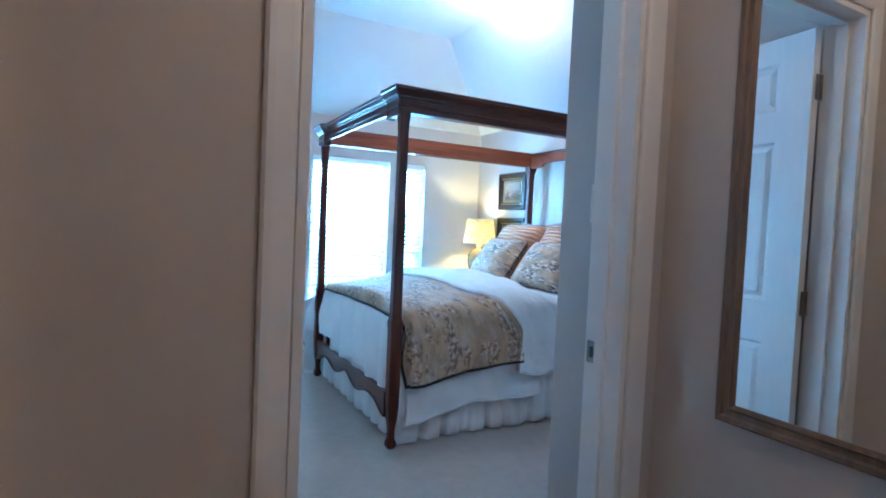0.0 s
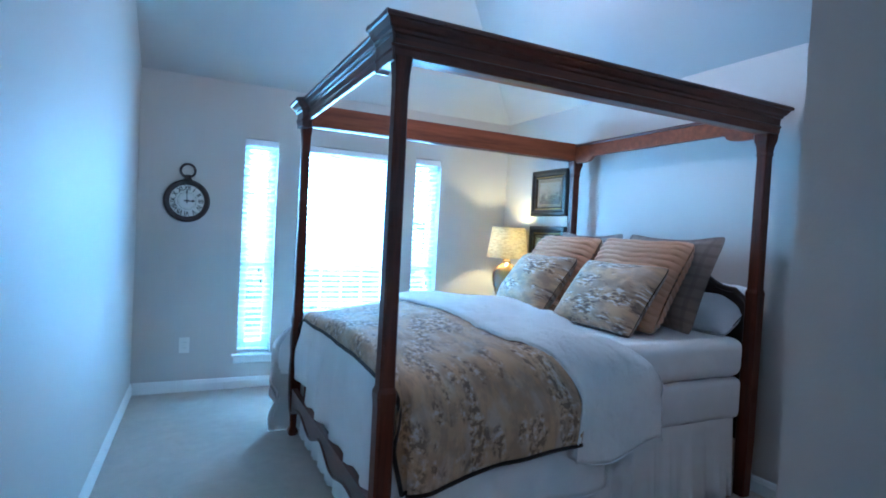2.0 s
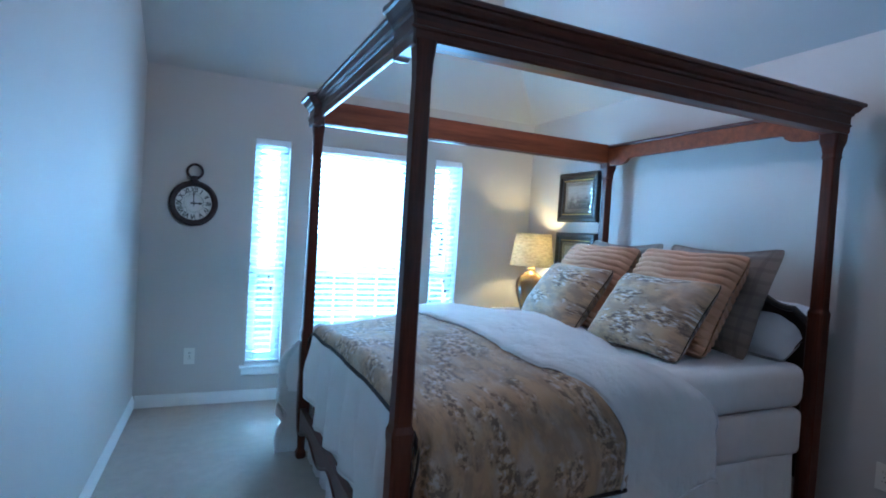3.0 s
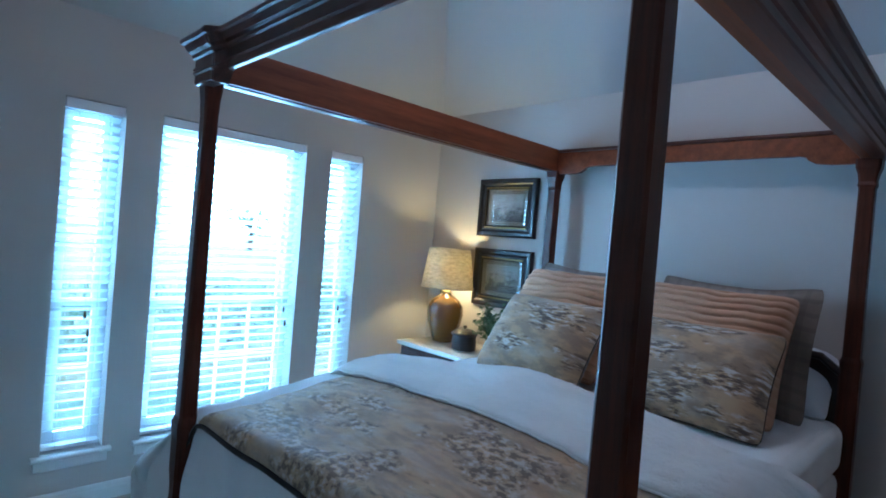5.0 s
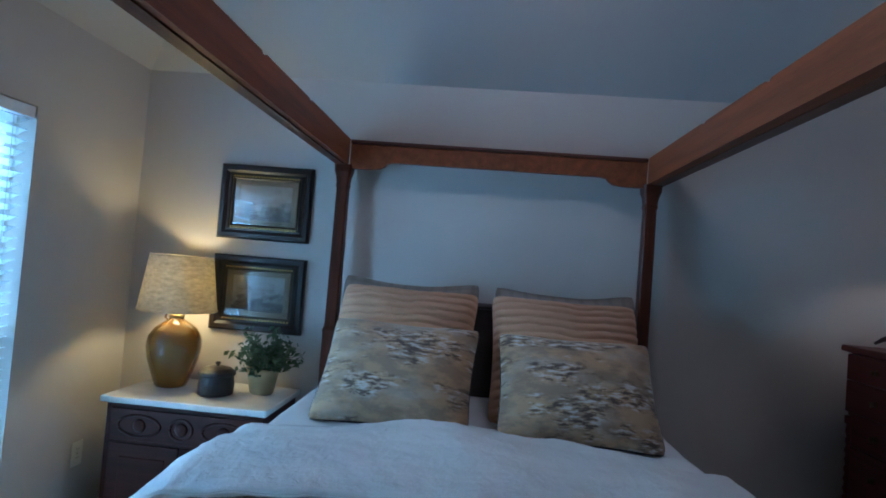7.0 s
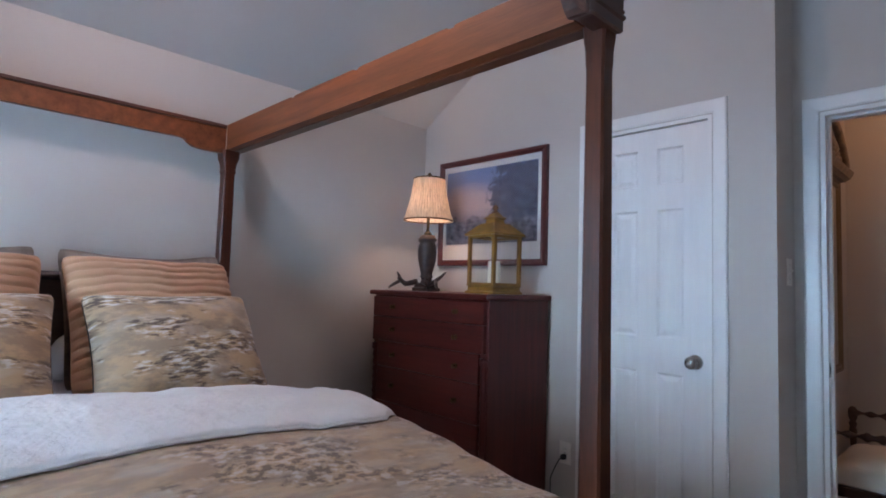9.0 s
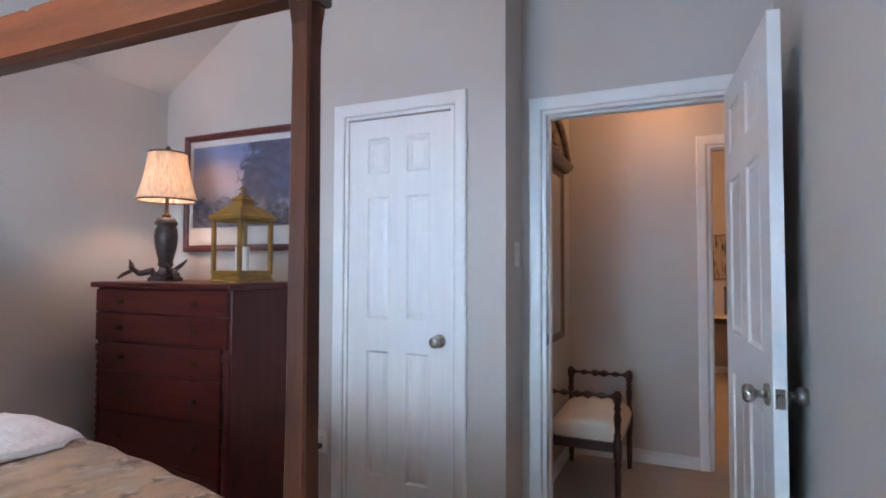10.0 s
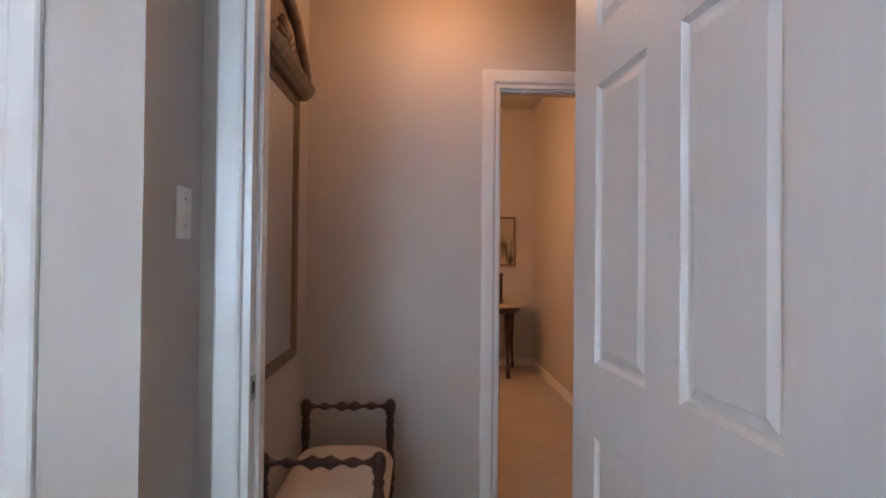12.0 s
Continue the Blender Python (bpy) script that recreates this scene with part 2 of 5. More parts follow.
M_PANE = thin_glass("window_pane_glass")
M_PICGLASS = thin_glass("picture_glass")
M_AMBER = Nodes("amber_glass").set(Base_Color=(0.25, 0.115, 0.014, 1), Roughness=0.05, Transmission_Weight=0.35, IOR=1.5, Coat_Weight=0.6, Coat_Roughness=0.04)
M_MIRROR = Nodes("mirror_silver").set(Base_Color=(0.86, 0.88, 0.87, 1), Metallic=1.0, Roughness=0.015)
M_MARBLE = plain("white_marble", (0.72, 0.70, 0.66), 0.22, vary=0.10, scale=7.0, bump=0.02)
M_POT = plain("ochre_pot", (0.36, 0.29, 0.15), 0.55, vary=0.15)
M_LEAF = plain("plant_leaf", (0.065, 0.125, 0.060), 0.5, vary=0.35, scale=20)
M_SOIL = plain("soil", (0.03, 0.022, 0.016), 0.95)
M_BOXDARK = plain("dark_carved_box", (0.022, 0.016, 0.016), 0.38, vary=0.3, scale=30, bump=0.6, dist=0.003)
M_BRONZE = plain("dark_bronze_resin", (0.045, 0.024, 0.018), 0.42, vary=0.45, scale=24, bump=0.5, dist=0.003)
M_LANTERN = plain("mustard_lantern_paint", (0.25, 0.120, 0.015), 0.5, vary=0.28, scale=18, bump=0.3)
M_RUST = plain("rusty_finial", (0.16, 0.075, 0.03), 0.65, vary=0.35, scale=30)
M_CANDLE = Nodes("candle_wax").set(Base_Color=(0.82, 0.78, 0.68, 1), Roughness=0.5, Subsurface_Weight=0.3, Subsurface_Radius=(0.02, 0.015, 0.01))
M_CLOCKRIM = plain("clock_rim_iron", (0.030, 0.020, 0.020), 0.45, vary=0.35, scale=20, bump=0.3)
M_CLOCKFACE = plain("clock_face_paper", (0.66, 0.64, 0.58), 0.6, vary=0.1, scale=9)
M_INK = plain("black_ink", (0.012, 0.012, 0.014), 0.6, bump=0.0)
M_MAT = plain("picture_mat_board", (0.70, 0.68, 0.65), 0.85, vary=0.03)
M_MATTAN = plain("tan_mat_board", (0.24, 0.19, 0.135), 0.85, vary=0.08)
M_GRASS = plain("lawn", (0.24, 0.29, 0.17), 0.95, vary=0.4, scale=3, fine=60, bump=0.8, dist=0.02)
M_HEDGE = plain("hedge_leaf", (0.28, 0.37, 0.25), 0.7, vary=0.5, scale=6)
M_BARK = plain("tree_bark", (0.11, 0.085, 0.065), 0.9, vary=0.35, scale=9, bump=0.8, dist=0.01)
M_CABLE = plain("black_cable", (0.012, 0.012, 0.012), 0.5)
M_OFFTOP = plain("cream_table_top", (0.66, 0.60, 0.50), 0.35, vary=0.06)


def shade_cloth(name, c, glow, stretch):
    """Lampshade fabric that lets the bulb's light through."""
    n = Nodes(name)
    w = n.noise(26.0, 4.0, 0.65, stretch=stretch)
    col = n.ramp(w, [(0.3, shade(c, 0.66)), (0.7, shade(c, 1.12))])
    tl = n.add("ShaderNodeBsdfTranslucent", Color=col)
    df = n.add("ShaderNodeBsdfDiffuse", Color=col)
    mx = n.add("ShaderNodeMixShader", Fac=glow, i1=df.outputs[0], i2=tl.outputs[0])
    n.t.links.new(mx.outputs[0], n.t.nodes["Material Output"].inputs["Surface"])
    return n.m


M_SHADE_A = shade_cloth("linen_shade", (0.60, 0.53, 0.37), 0.37, (1, 1, 2.5))
M_SHADE_B = shade_cloth("pleated_silk_shade", (0.76, 0.65, 0.51), 0.48, (4, 4, 0.5))
M_BULB = Nodes("lit_bulb").set(Base_Color=(1, 0.9, 0.7, 1), Emission_Color=(1.0, 0.78, 0.48, 1), Emission_Strength=5.5)
M_DOME = Nodes("lit_dome_glass").set(Base_Color=(0.9, 0.88, 0.84, 1), Emission_Color=(1.0, 0.88, 0.72, 1), Emission_Strength=1.1, Roughness=0.4)
M_TRIM_BROWN = plain("brown_shade_trim", (0.10, 0.055, 0.03), 0.8)


def picture_small(name, seed):
    """A small sepia engraving: pale sky, dark trees, low hills."""
    n = Nodes(name)
    uv = n.co.outputs["UV"]
    mp = n.add("ShaderNodeMapping", Vector=uv, Location=(seed, seed * 2.3, 0))
    v = n.add("ShaderNodeSeparateXYZ", Vector=uv).outputs["Y"]
    tr = n.noise(5.0, 6.0, 0.65, co=mp.outputs[0])
    f = n.math("ADD", n.math("MULTIPLY", tr, 0.9), n.math("MULTIPLY", n.math("SUBTRACT", 0.55, v), 0.45))
    col = n.ramp(f, [(0.35, (0.34, 0.31, 0.27)), (0.50, (0.24, 0.21, 0.18)), (0.62, (0.075, 0.062, 0.05))])
    return n.set(Base_Color=col, Roughness=0.5)


def picture_landscape():
    """Winter dusk: blue and violet sky with a pink glow, dark tree mass at one side, snow ground."""
    n = Nodes("landscape_print")
    uv = n.co.outputs["UV"]
    xyz = n.add("ShaderNodeSeparateXYZ", Vector=uv)
    u, v = xyz.outputs["X"], xyz.outputs["Y"]
    cl = n.noise(4.0, 5.0, 0.6, co=uv)
    sky = n.ramp(n.math("ADD", v, n.math("MULTIPLY", n.math("SUBTRACT", cl, 0.5), 0.5)),
                 [(0.25, (0.42, 0.34, 0.38)), (0.5, (0.50, 0.42, 0.46)), (0.72, (0.22, 0.27, 0.44)), (1.0, (0.16, 0.23, 0.42))])
    du = n.math("MULTIPLY", n.math("SUBTRACT", u, 0.28), 2.2)
    dv = n.math("MULTIPLY", n.math("SUBTRACT", v, 0.62), 3.2)
    d2 = n.math("ADD", n.math("MULTIPLY", du, du), n.math("MULTIPLY", dv, dv))
    sky = n.mix(n.ramp(d2, [(0.0, (0.8, 0.8, 0.8)), (0.55, (0, 0, 0))]), sky, (0.62, 0.44, 0.40))
    # big tree on one side, bushes lower down
    tx = n.math("MULTIPLY", n.math("SUBTRACT", u, 0.80), 2.3)
    ty = n.math("MULTIPLY", n.math("SUBTRACT", v, 0.55), 1.25)
    td = n.math("ADD", n.math("MULTIPLY", tx, tx), n.math("MULTIPLY", ty, ty))
    tn = n.noise(11.0, 6.0, 0.75, co=uv)
    tree = n.ramp(n.math("ADD", td, n.math("MULTIPLY", n.math("SUBTRACT", tn, 0.5), 2.0)), [(0.42, (1, 1, 1)), (0.56, (0, 0, 0))])
    col = n.mix(tree, sky, n.ramp(tn, [(0.35, (0.030, 0.035, 0.065)), (0.75, (0.14, 0.16, 0.25))]))
    bn = n.noise(7.0, 5.0, 0.7, co=uv)
    low = n.ramp(n.math("ADD", v, n.math("MULTIPLY", n.math("SUBTRACT", bn, 0.5), 0.55)), [(0.30, (1, 1, 1)), (0.38, (0, 0, 0))])
    col = n.mix(low, col, n.ramp(n.noise(16.0, 5.0, 0.7, co=uv), [(0.4, (0.055, 0.055, 0.085)), (0.62, (0.26, 0.25, 0.31))]))
    return n.set(Base_Color=col, Roughness=0.45)


M_PIC_A, M_PIC_B, M_LAND = picture_small("engraving_one", 1.3), picture_small("engraving_two", 4.1), picture_landscape()


def picture_office():
    n = Nodes("tree_trunk_canvas")
    uv = n.co.outputs["UV"]
    t = n.noise(7.0, 4.0, 0.6, co=uv, stretch=(1.6, 0.25, 1))
    return n.set(Base_Color=n.ramp(t, [(0.40, (0.05, 0.04, 0.03)), (0.52, (0.42, 0.36, 0.28))]), Roughness=0.7)


M_PIC_C = picture_office()

# ---- mesh helpers ----


def part(name, bm, material, parent=None, label="", smooth=False):
    """One bmesh as one mesh object, under parent when given."""
    bmesh.ops.recalc_face_normals(bm, faces=bm.faces)
    me = bpy.data.meshes.new(name)
    bm.to_mesh(me)
    bm.free()
    if smooth:
        for p in me.polygons:
            p.use_smooth = True
    me.materials.append(material)
    ob = new(name, me)
    if parent is not None:
        ob.parent = parent
    if label:
        tagged(ob, label)
    return ob


def thing(name, place, label, category, group="", kind=""):
    ob = new(name)
    ob.empty_display_size = 0.1
    ob.matrix_world = place
    return tagged(ob, label, category, group, kind)


def add_box(bm, x0, x1, y0, y1, z0, z1, bevel=0.0):
    vs = [bm.verts.new(p) for p in ((x0, y0, z0), (x1, y0, z0), (x1, y1, z0), (x0, y1, z0), (x0, y0, z1), (x1, y0, z1), (x1, y1, z1), (x0, y1, z1))]
    fs = [bm.faces.new([vs[i] for i in q]) for q in ((0, 3, 2, 1), (4, 5, 6, 7), (0, 1, 5, 4), (1, 2, 6, 5), (2, 3, 7, 6), (3, 0, 4, 7))]
    if bevel:
        es = {e for f in fs for e in f.edges}
        bmesh.ops.bevel(bm, geom=list(es), offset=bevel, segments=2, affect="EDGES", profile=0.5)
    return bm


def box(x0, x1, y0, y1, z0, z1, bevel=0.0):
    return add_box(bmesh.new(), x0, x1, y0, y1, z0, z1, bevel)


def add_lathe(bm, profile, seg=24, at=(0, 0, 0), turn=None):
    """profile: (radius, height) from the bottom up; closed at both ends."""
    rings = []
    m = Matrix.Translation(at) @ (turn if turn is not None else Matrix())
    for r, z in profile:
        if r < 1e-5:
            rings.append([bm.verts.new(m @ Vector((0, 0, z)))])
        else:
            rings.append([bm.verts.new(m @ Vector((r * math.cos(2 * math.pi * i / seg), r * math.sin(2 * math.pi * i / seg), z))) for i in range(seg)])
    for a, b in zip(rings, rings[1:]):
        for i in range(seg):
            j = (i + 1) % seg
            if len(a) == 1 and len(b) == 1:
                continue
            if len(a) == 1:
                bm.faces.new((a[0], b[j], b[i]))
            elif len(b) == 1:
                bm.faces.new((a[i], a[j], b[0]))
            else:
                bm.faces.new((a[i], a[j], b[j], b[i]))
    for ring in (rings[0], rings[-1]):
        if len(ring) > 1:
            bm.faces.new(ring)
    return bm


def lathe(profile, seg=24, at=(0, 0, 0), turn=None):
    return add_lathe(bmesh.new(), profile, seg, at, turn)


def add_extrude(bm, outline, to3d, depth):
    """outline: 2D points; to3d(u, v, w) gives the place, w from 0 to depth."""
    a = [bm.verts.new(to3d(u, v, 0.0)) for u, v in outline]
    b = [bm.verts.new(to3d(u, v, depth)) for u, v in outline]
    n = len(outline)
    for i in range(n):
        bm.faces.new((a[i], a[(i + 1) % n], b[(i + 1) % n], b[i]))
    bm.faces.new(a)
    bm.faces.new(list(reversed(b)))
    return bm


def add_square_post(bm, sections, at, seg_round=0.22):
    """Square section with cut corners; sections: (height, half width)."""
    rings = []
    for z, w in sections:
        c = w * (1 - seg_round)
        ring = [(w, c), (c, w), (-c, w), (-w, c), (-w, -c), (-c, -w), (c, -w), (w, -c)]
        rings.append([bm.verts.new((at[0] + x, at[1] + y, at[2] + z)) for x, y in ring])
    for a, b in zip(rings, rings[1:]):
        for i in range(8):
            bm.faces.new((a[i], a[(i + 1) % 8], b[(i + 1) % 8], b[i]))
    bm.faces.new(rings[0])
    bm.faces.new(rings[-1])
    return bm


def add_tube(bm, points, radius, seg=8):
    """A round rod along points; radius a number or one for each point."""
    pts = [Vector(p) for p in points]
    rad = radius if isinstance(radius, (list, tuple)) else [radius] * len(pts)
    rings = []
    for i, p in enumerate(pts):
        d = (pts[min(i + 1, len(pts) - 1)] - pts[max(i - 1, 0)]).normalized()
        up = Vector((0, 0, 1)) if abs(d.z) < 0.9 else Vector((1, 0, 0))
        u = d.cross(up).normalized()
        v = d.cross(u).normalized()
        rings.append([bm.verts.new(p + rad[i] * (math.cos(2 * math.pi * k / seg) * u + math.sin(2 * math.pi * k / seg) * v)) for k in range(seg)])
    for a, b in zip(rings, rings[1:]):
        for k in range(seg):
            bm.faces.new((a[k], a[(k + 1) % seg], b[(k + 1) % seg], b[k]))
    bm.faces.new(rings[0])
    bm.faces.new(rings[-1])
    return bm


def add_sheet(bm, fn, nu, nv, thick=0.0, usize=1.0, vsize=1.0):
    """A surface fn(u, v) -> place with u, v in 0..1, UVs in metres, and a back side when thick."""
    uvl = bm.loops.layers.uv.verify()
    grid = [[Vector(fn(i / nu, j / nv)) for j in range(nv + 1)] for i in range(nu + 1)]
    top = [[bm.verts.new(p) for p in row] for row in grid]

    def quad(vs, uvs):
        f = bm.faces.new(vs)
        for lp, uv in zip(f.loops, uvs):
            lp[uvl].uv = uv

    def uv_of(i, j):
        return (i / nu * usize, j / nv * vsize)

    for i in range(nu):
        for j in range(nv):
            ids = ((i, j), (i + 1, j), (i + 1, j + 1), (i, j + 1))
            quad([top[a][b] for a, b in ids], [uv_of(a, b) for a, b in ids])
    if thick:
        low = []
        for i in range(nu + 1):
            row = []
            for j in range(nv + 1):
                du = grid[min(i + 1, nu)][j] - grid[max(i - 1, 0)][j]
                dv = grid[i][min(j + 1, nv)] - grid[i][max(j - 1, 0)]
                nrm = du.cross(dv)
                nrm = nrm.normalized() if nrm.length > 1e-9 else Vector((0, 0, 1))
                row.append(bm.verts.new(grid[i][j] - nrm * thick))
            low.append(row)
        for i in range(nu):
            for j in range(nv):
                ids = ((i, j), (i, j + 1), (i + 1, j + 1), (i + 1, j))
                quad([low[a][b] for a, b in ids], [uv_of(a, b) for a, b in ids])
        border = [(i, 0) for i in range(nu)] + [(nu, j) for j in range(nv)] + [(i, nv) for i in range(nu, 0, -1)] + [(0, j) for j in range(nv, 0, -1)]
        for k in range(len(border)):
            a, b = border[k], border[(k + 1) % len(border)]
            quad([top[a[0]][a[1]], low[a[0]][a[1]], low[b[0]][b[1]], top[b[0]][b[1]]], [uv_of(*a), uv_of(*a), uv_of(*b), uv_of(*b)])
    return bm


def wob(x, y, z=0.0, s=1.0):
    return noise.noise(Vector((x * s, y * s, z * s + 11.3)))


def smooth01(x):
    x = max(0.0, min(1.0, x))
    return x * x * (3 - 2 * x)


# ---- structure ----
# plan: bedroom x 0.45..3.645, y 1.275..5.565; hall behind y 1.15; office behind y -0.10
XE, YN, YC, YD, YH, YB, XH = 3.645, 5.565, 1.545, 1.275, 1.15, 0.025, 1.51
XR = 1.50
PLATE, FLAT, RISE = 2.315, 2.945, 0.64
RUN = (FLAT - PLATE) / RISE
DOOR_X0, DOOR_X1, DOOR_Z = 0.554, 1.396, 2.035
CLOSET_X0, CLOSET_X1 = 1.752, 2.350
OFF_X0, OFF_X1, OFF_Z = -0.17, 0.630, 2.060


def wall_boxes(pieces):
    bm = bmesh.new()
    for p in pieces:
        add_box(bm, *p)
    return bm


def wall_along_x(x0, x1, y0, y1, z1, holes):
    """A wall with rectangular openings (a, b, low, high) in order along x."""
    out, at = [], x0
    for a, b, low, high in holes:
        out.append((at, a, y0, y1, 0, z1))
        if low > 0:
            out.append((a, b, y0, y1, 0, low))
        out.append((a, b, y0, y1, high, z1))
        at = b
    out.append((at, x1, y0, y1, 0, z1))
    return wall_boxes(out)


def structure(name, bm, material, label, category="wall"):
    return tagged(part(name, bm, material), label, category, kind="structure")


structure("floor", box(-1.6, 3.80, -3.80, 5.72, -0.12, 0.0), M_CARPET, "beige cut pile carpet over the whole floor", "floor")
structure("wall_north", wall_along_x(0.30, XE + 0.14, YN, YN + 0.15, PLATE + 0.10, [(a, b, WIN_Z0, WIN_Z1) for a, b, _ in WINDOWS]), M_WALL,
          "beige painted wall with three windows")
structure("wall_east", box(XE, XE + 0.14, YC - 0.12, YN, 0, PLATE + 0.10), M_WALL, "beige painted wall behind the headboard")
# the west wall runs slightly out of square
bm = bmesh.new()
add_extrude(bm, [(0.418, YD), (0.602, YN), (0.30, YN), (0.30, YD)], lambda u, v, w: (u, v, w), 3.05)
structure("wall_west", bm, M_WALL, "beige painted wall beside the open door")
structure("wall_closet", wall_along_x(XR, XE, YC - 0.12, YC, 3.05, [(CLOSET_X0, CLOSET_X1, 0, DOOR_Z)]), M_WALL, "beige painted wall with the closet door")
structure("wall_closet_return", box(XR, XR + 0.12, YD, YC - 0.12, 0, 3.05), M_WALL, "short beige painted return wall beside the doorway")
structure("wall_door", wall_along_x(-1.30, XR + 0.12, YH, YD, 3.05, [(DOOR_X0, DOOR_X1, 0, DOOR_Z)]), M_WALL, "beige painted wall with the bedroom doorway")
structure("wall_hall_east", box(XH, XH + 0.12, YB - 0.125, YH, 0, 2.60), M_WALL, "beige painted hall wall behind the mirror")
structure("wall_hall_back", wall_along_x(-1.30, XH, YB - 0.125, YB, 3.05, [(OFF_X0, OFF_X1, 0, OFF_Z)]), M_WALL, "beige painted hall wall with a doorway")
structure("wall_hall_west", box(-1.42, -1.30, YB - 0.125, YD, 0, 2.60), M_WALL, "beige painted end wall of the hall")
structure("wall_office_west", box(-0.43, -0.31, -3.66, YB - 0.125, 0, 3.05), M_WALL, "beige painted office wall")
structure("wall_office_south", box(-0.43, 2.72, -3.78, -3.66, 0, 3.05), M_WALL, "beige painted far office wall")
structure("wall_office_east", box(2.60, 2.72, -3.66, YB - 0.125, 0, 3.05), M_WALL, "beige painted office wall")
# unseen wall, added to keep daylight from leaking into the office
structure("wall_office_light_block", box(XH + 0.12, 2.72, YB - 0.125, YB, 0, 3.05), M_WALL, "beige painted office wall")
structure("wall_closet_inner", box(XH + 0.12, XE + 0.14, 0.60, 0.72, 0, 2.60), M_WALL, "plain wall at the back of the closet")
# bedroom ceiling: slopes over the window wall and the head wall, flat top
bm = bmesh.new()
E_, N_ = XE - RUN, YN - RUN
W_, S_ = 0.30, YD - 0.13
pts = {"a": (XE, S_, PLATE), "b": (XE, YN, PLATE), "c": (W_, YN, PLATE), "d": (E_, S_, FLAT), "e": (E_, N_, FLAT), "f": (W_, N_, FLAT), "g": (W_, S_, FLAT)}
low = {k: bm.verts.new(p) for k, p in pts.items()}
high = {k: bm.verts.new((p[0], p[1], p[2] + 0.12)) for k, p in pts.items()}
for q in ("abed", "bcfe", "defg"):
    bm.faces.new([low[k] for k in q])
    bm.faces.new([high[k] for k in reversed(q)])
for a, b in ("ab", "bc", "cf", "fg", "gd", "da"):
    bm.faces.new((low[a], low[b], high[b], high[a]))
structure("ceiling_bedroom", bm, M_CEIL, "pale painted ceiling with sloped sides", "ceiling")
structure("ceiling_hall", box(-1.42, XH + 0.12, YB - 0.125, YH, 2.50, 2.60), M_CEIL, "pale painted hall ceiling", "ceiling")
structure("ceiling_office", box(-0.43, 2.72, -3.78, YB - 0.125, 2.95, 3.05), M_CEIL, "pale painted office ceiling", "ceiling")
structure("ceiling_closet", box(XH + 0.12, XE + 0.14, 0.60, YC - 0.12, 2.50, 2.60), M_CEIL, "pale painted closet ceiling", "ceiling")

# baseboards: a stepped, rounded profile (out from the wall, up)
BASE = [(0, 0), (0.013, 0), (0.013, 0.055), (0.010, 0.064), (0.009, 0.072), (0.005, 0.082), (0, 0.085)]


def baseboard(p0, p1, inward):
    """Along the wall from p0 to p1; inward: the way into the room."""
    a, b, n = Vector((*p0, 0)), Vector((*p1, 0)), Vector((*inward, 0)).normalized()
    d = (b - a)
    bm = add_extrude(bmesh.new(), BASE, lambda u, v, w: tuple(a + n * u + d * w + Vector((0, 0, v))), 1.0)
    return structure("baseboard", bm, M_WHITE, "white painted baseboard along the wall", "baseboard")


SLANT = Vector((YN - YD, -(0.602 - 0.418), 0)).normalized()
baseboard((0.423, YD + 0.12), (0.602, YN), (SLANT.x, SLANT.y))
baseboard((0.616, YN), (XE, YN), (0, -1))
baseboard((XE, YN - 0.013), (XE, YC), (-1, 0))
baseboard((CLOSET_X1 + 0.066, YC), (XE - 0.013, YC), (0, 1))
baseboard((XR + 0.013, YC), (CLOSET_X0 - 0.066, YC), (0, 1))
baseboard((XR, YD + 0.02), (XR, YC), (-1, 0))
baseboard((XH, YB), (XH, YH), (-1, 0))
baseboard((OFF_X1 + 0.068, YB), (XH - 0.013, YB), (0, 1))
baseboard((-1.30, YB), (OFF_X0 - 0.068, YB), (0, 1))
baseboard((-1.30, YH), (DOOR_X0 - 0.068, YH), (0, -1))
baseboard((-0.31, -3.66), (-0.31, YB - 0.14), (1, 0))
baseboard((-0.297, -3.66), (2.60, -3.66), (0, 1))

# door casings: moulded profile (across the casing from the opening, out from the wall)
CASE = [(0.006, 0), (0.006, 0.009), (0.012, 0.013), (0.018, 0.0145), (0.048, 0.017), (0.060, 0.017), (0.066, 0.012), (0.066, 0)]


def casing(x0, x1, z1, y, out):
    """A mitred three-sided casing round an opening in a wall at y; out: +1 or -1."""
    bm = bmesh.new()
    rows = []
    for u, v in CASE:
        yy = y + out * v
        rows.append([bm.verts.new(p) for p in ((x0 - u, yy, 0), (x0 - u, yy, z1 + u), (x1 + u, yy, z1 + u), (x1 + u, yy, 0))])
    for a, b in zip(rows, rows[1:] + rows[:1]):
        for i in range(3):
            bm.faces.new((a[i], a[i + 1], b[i + 1], b[i]))
    bm.faces.new([r[0] for r in rows])
    bm.faces.new([r[3] for r in rows])
    return structure("trim", bm, M_WHITE, "white moulded door casing", "door casing")


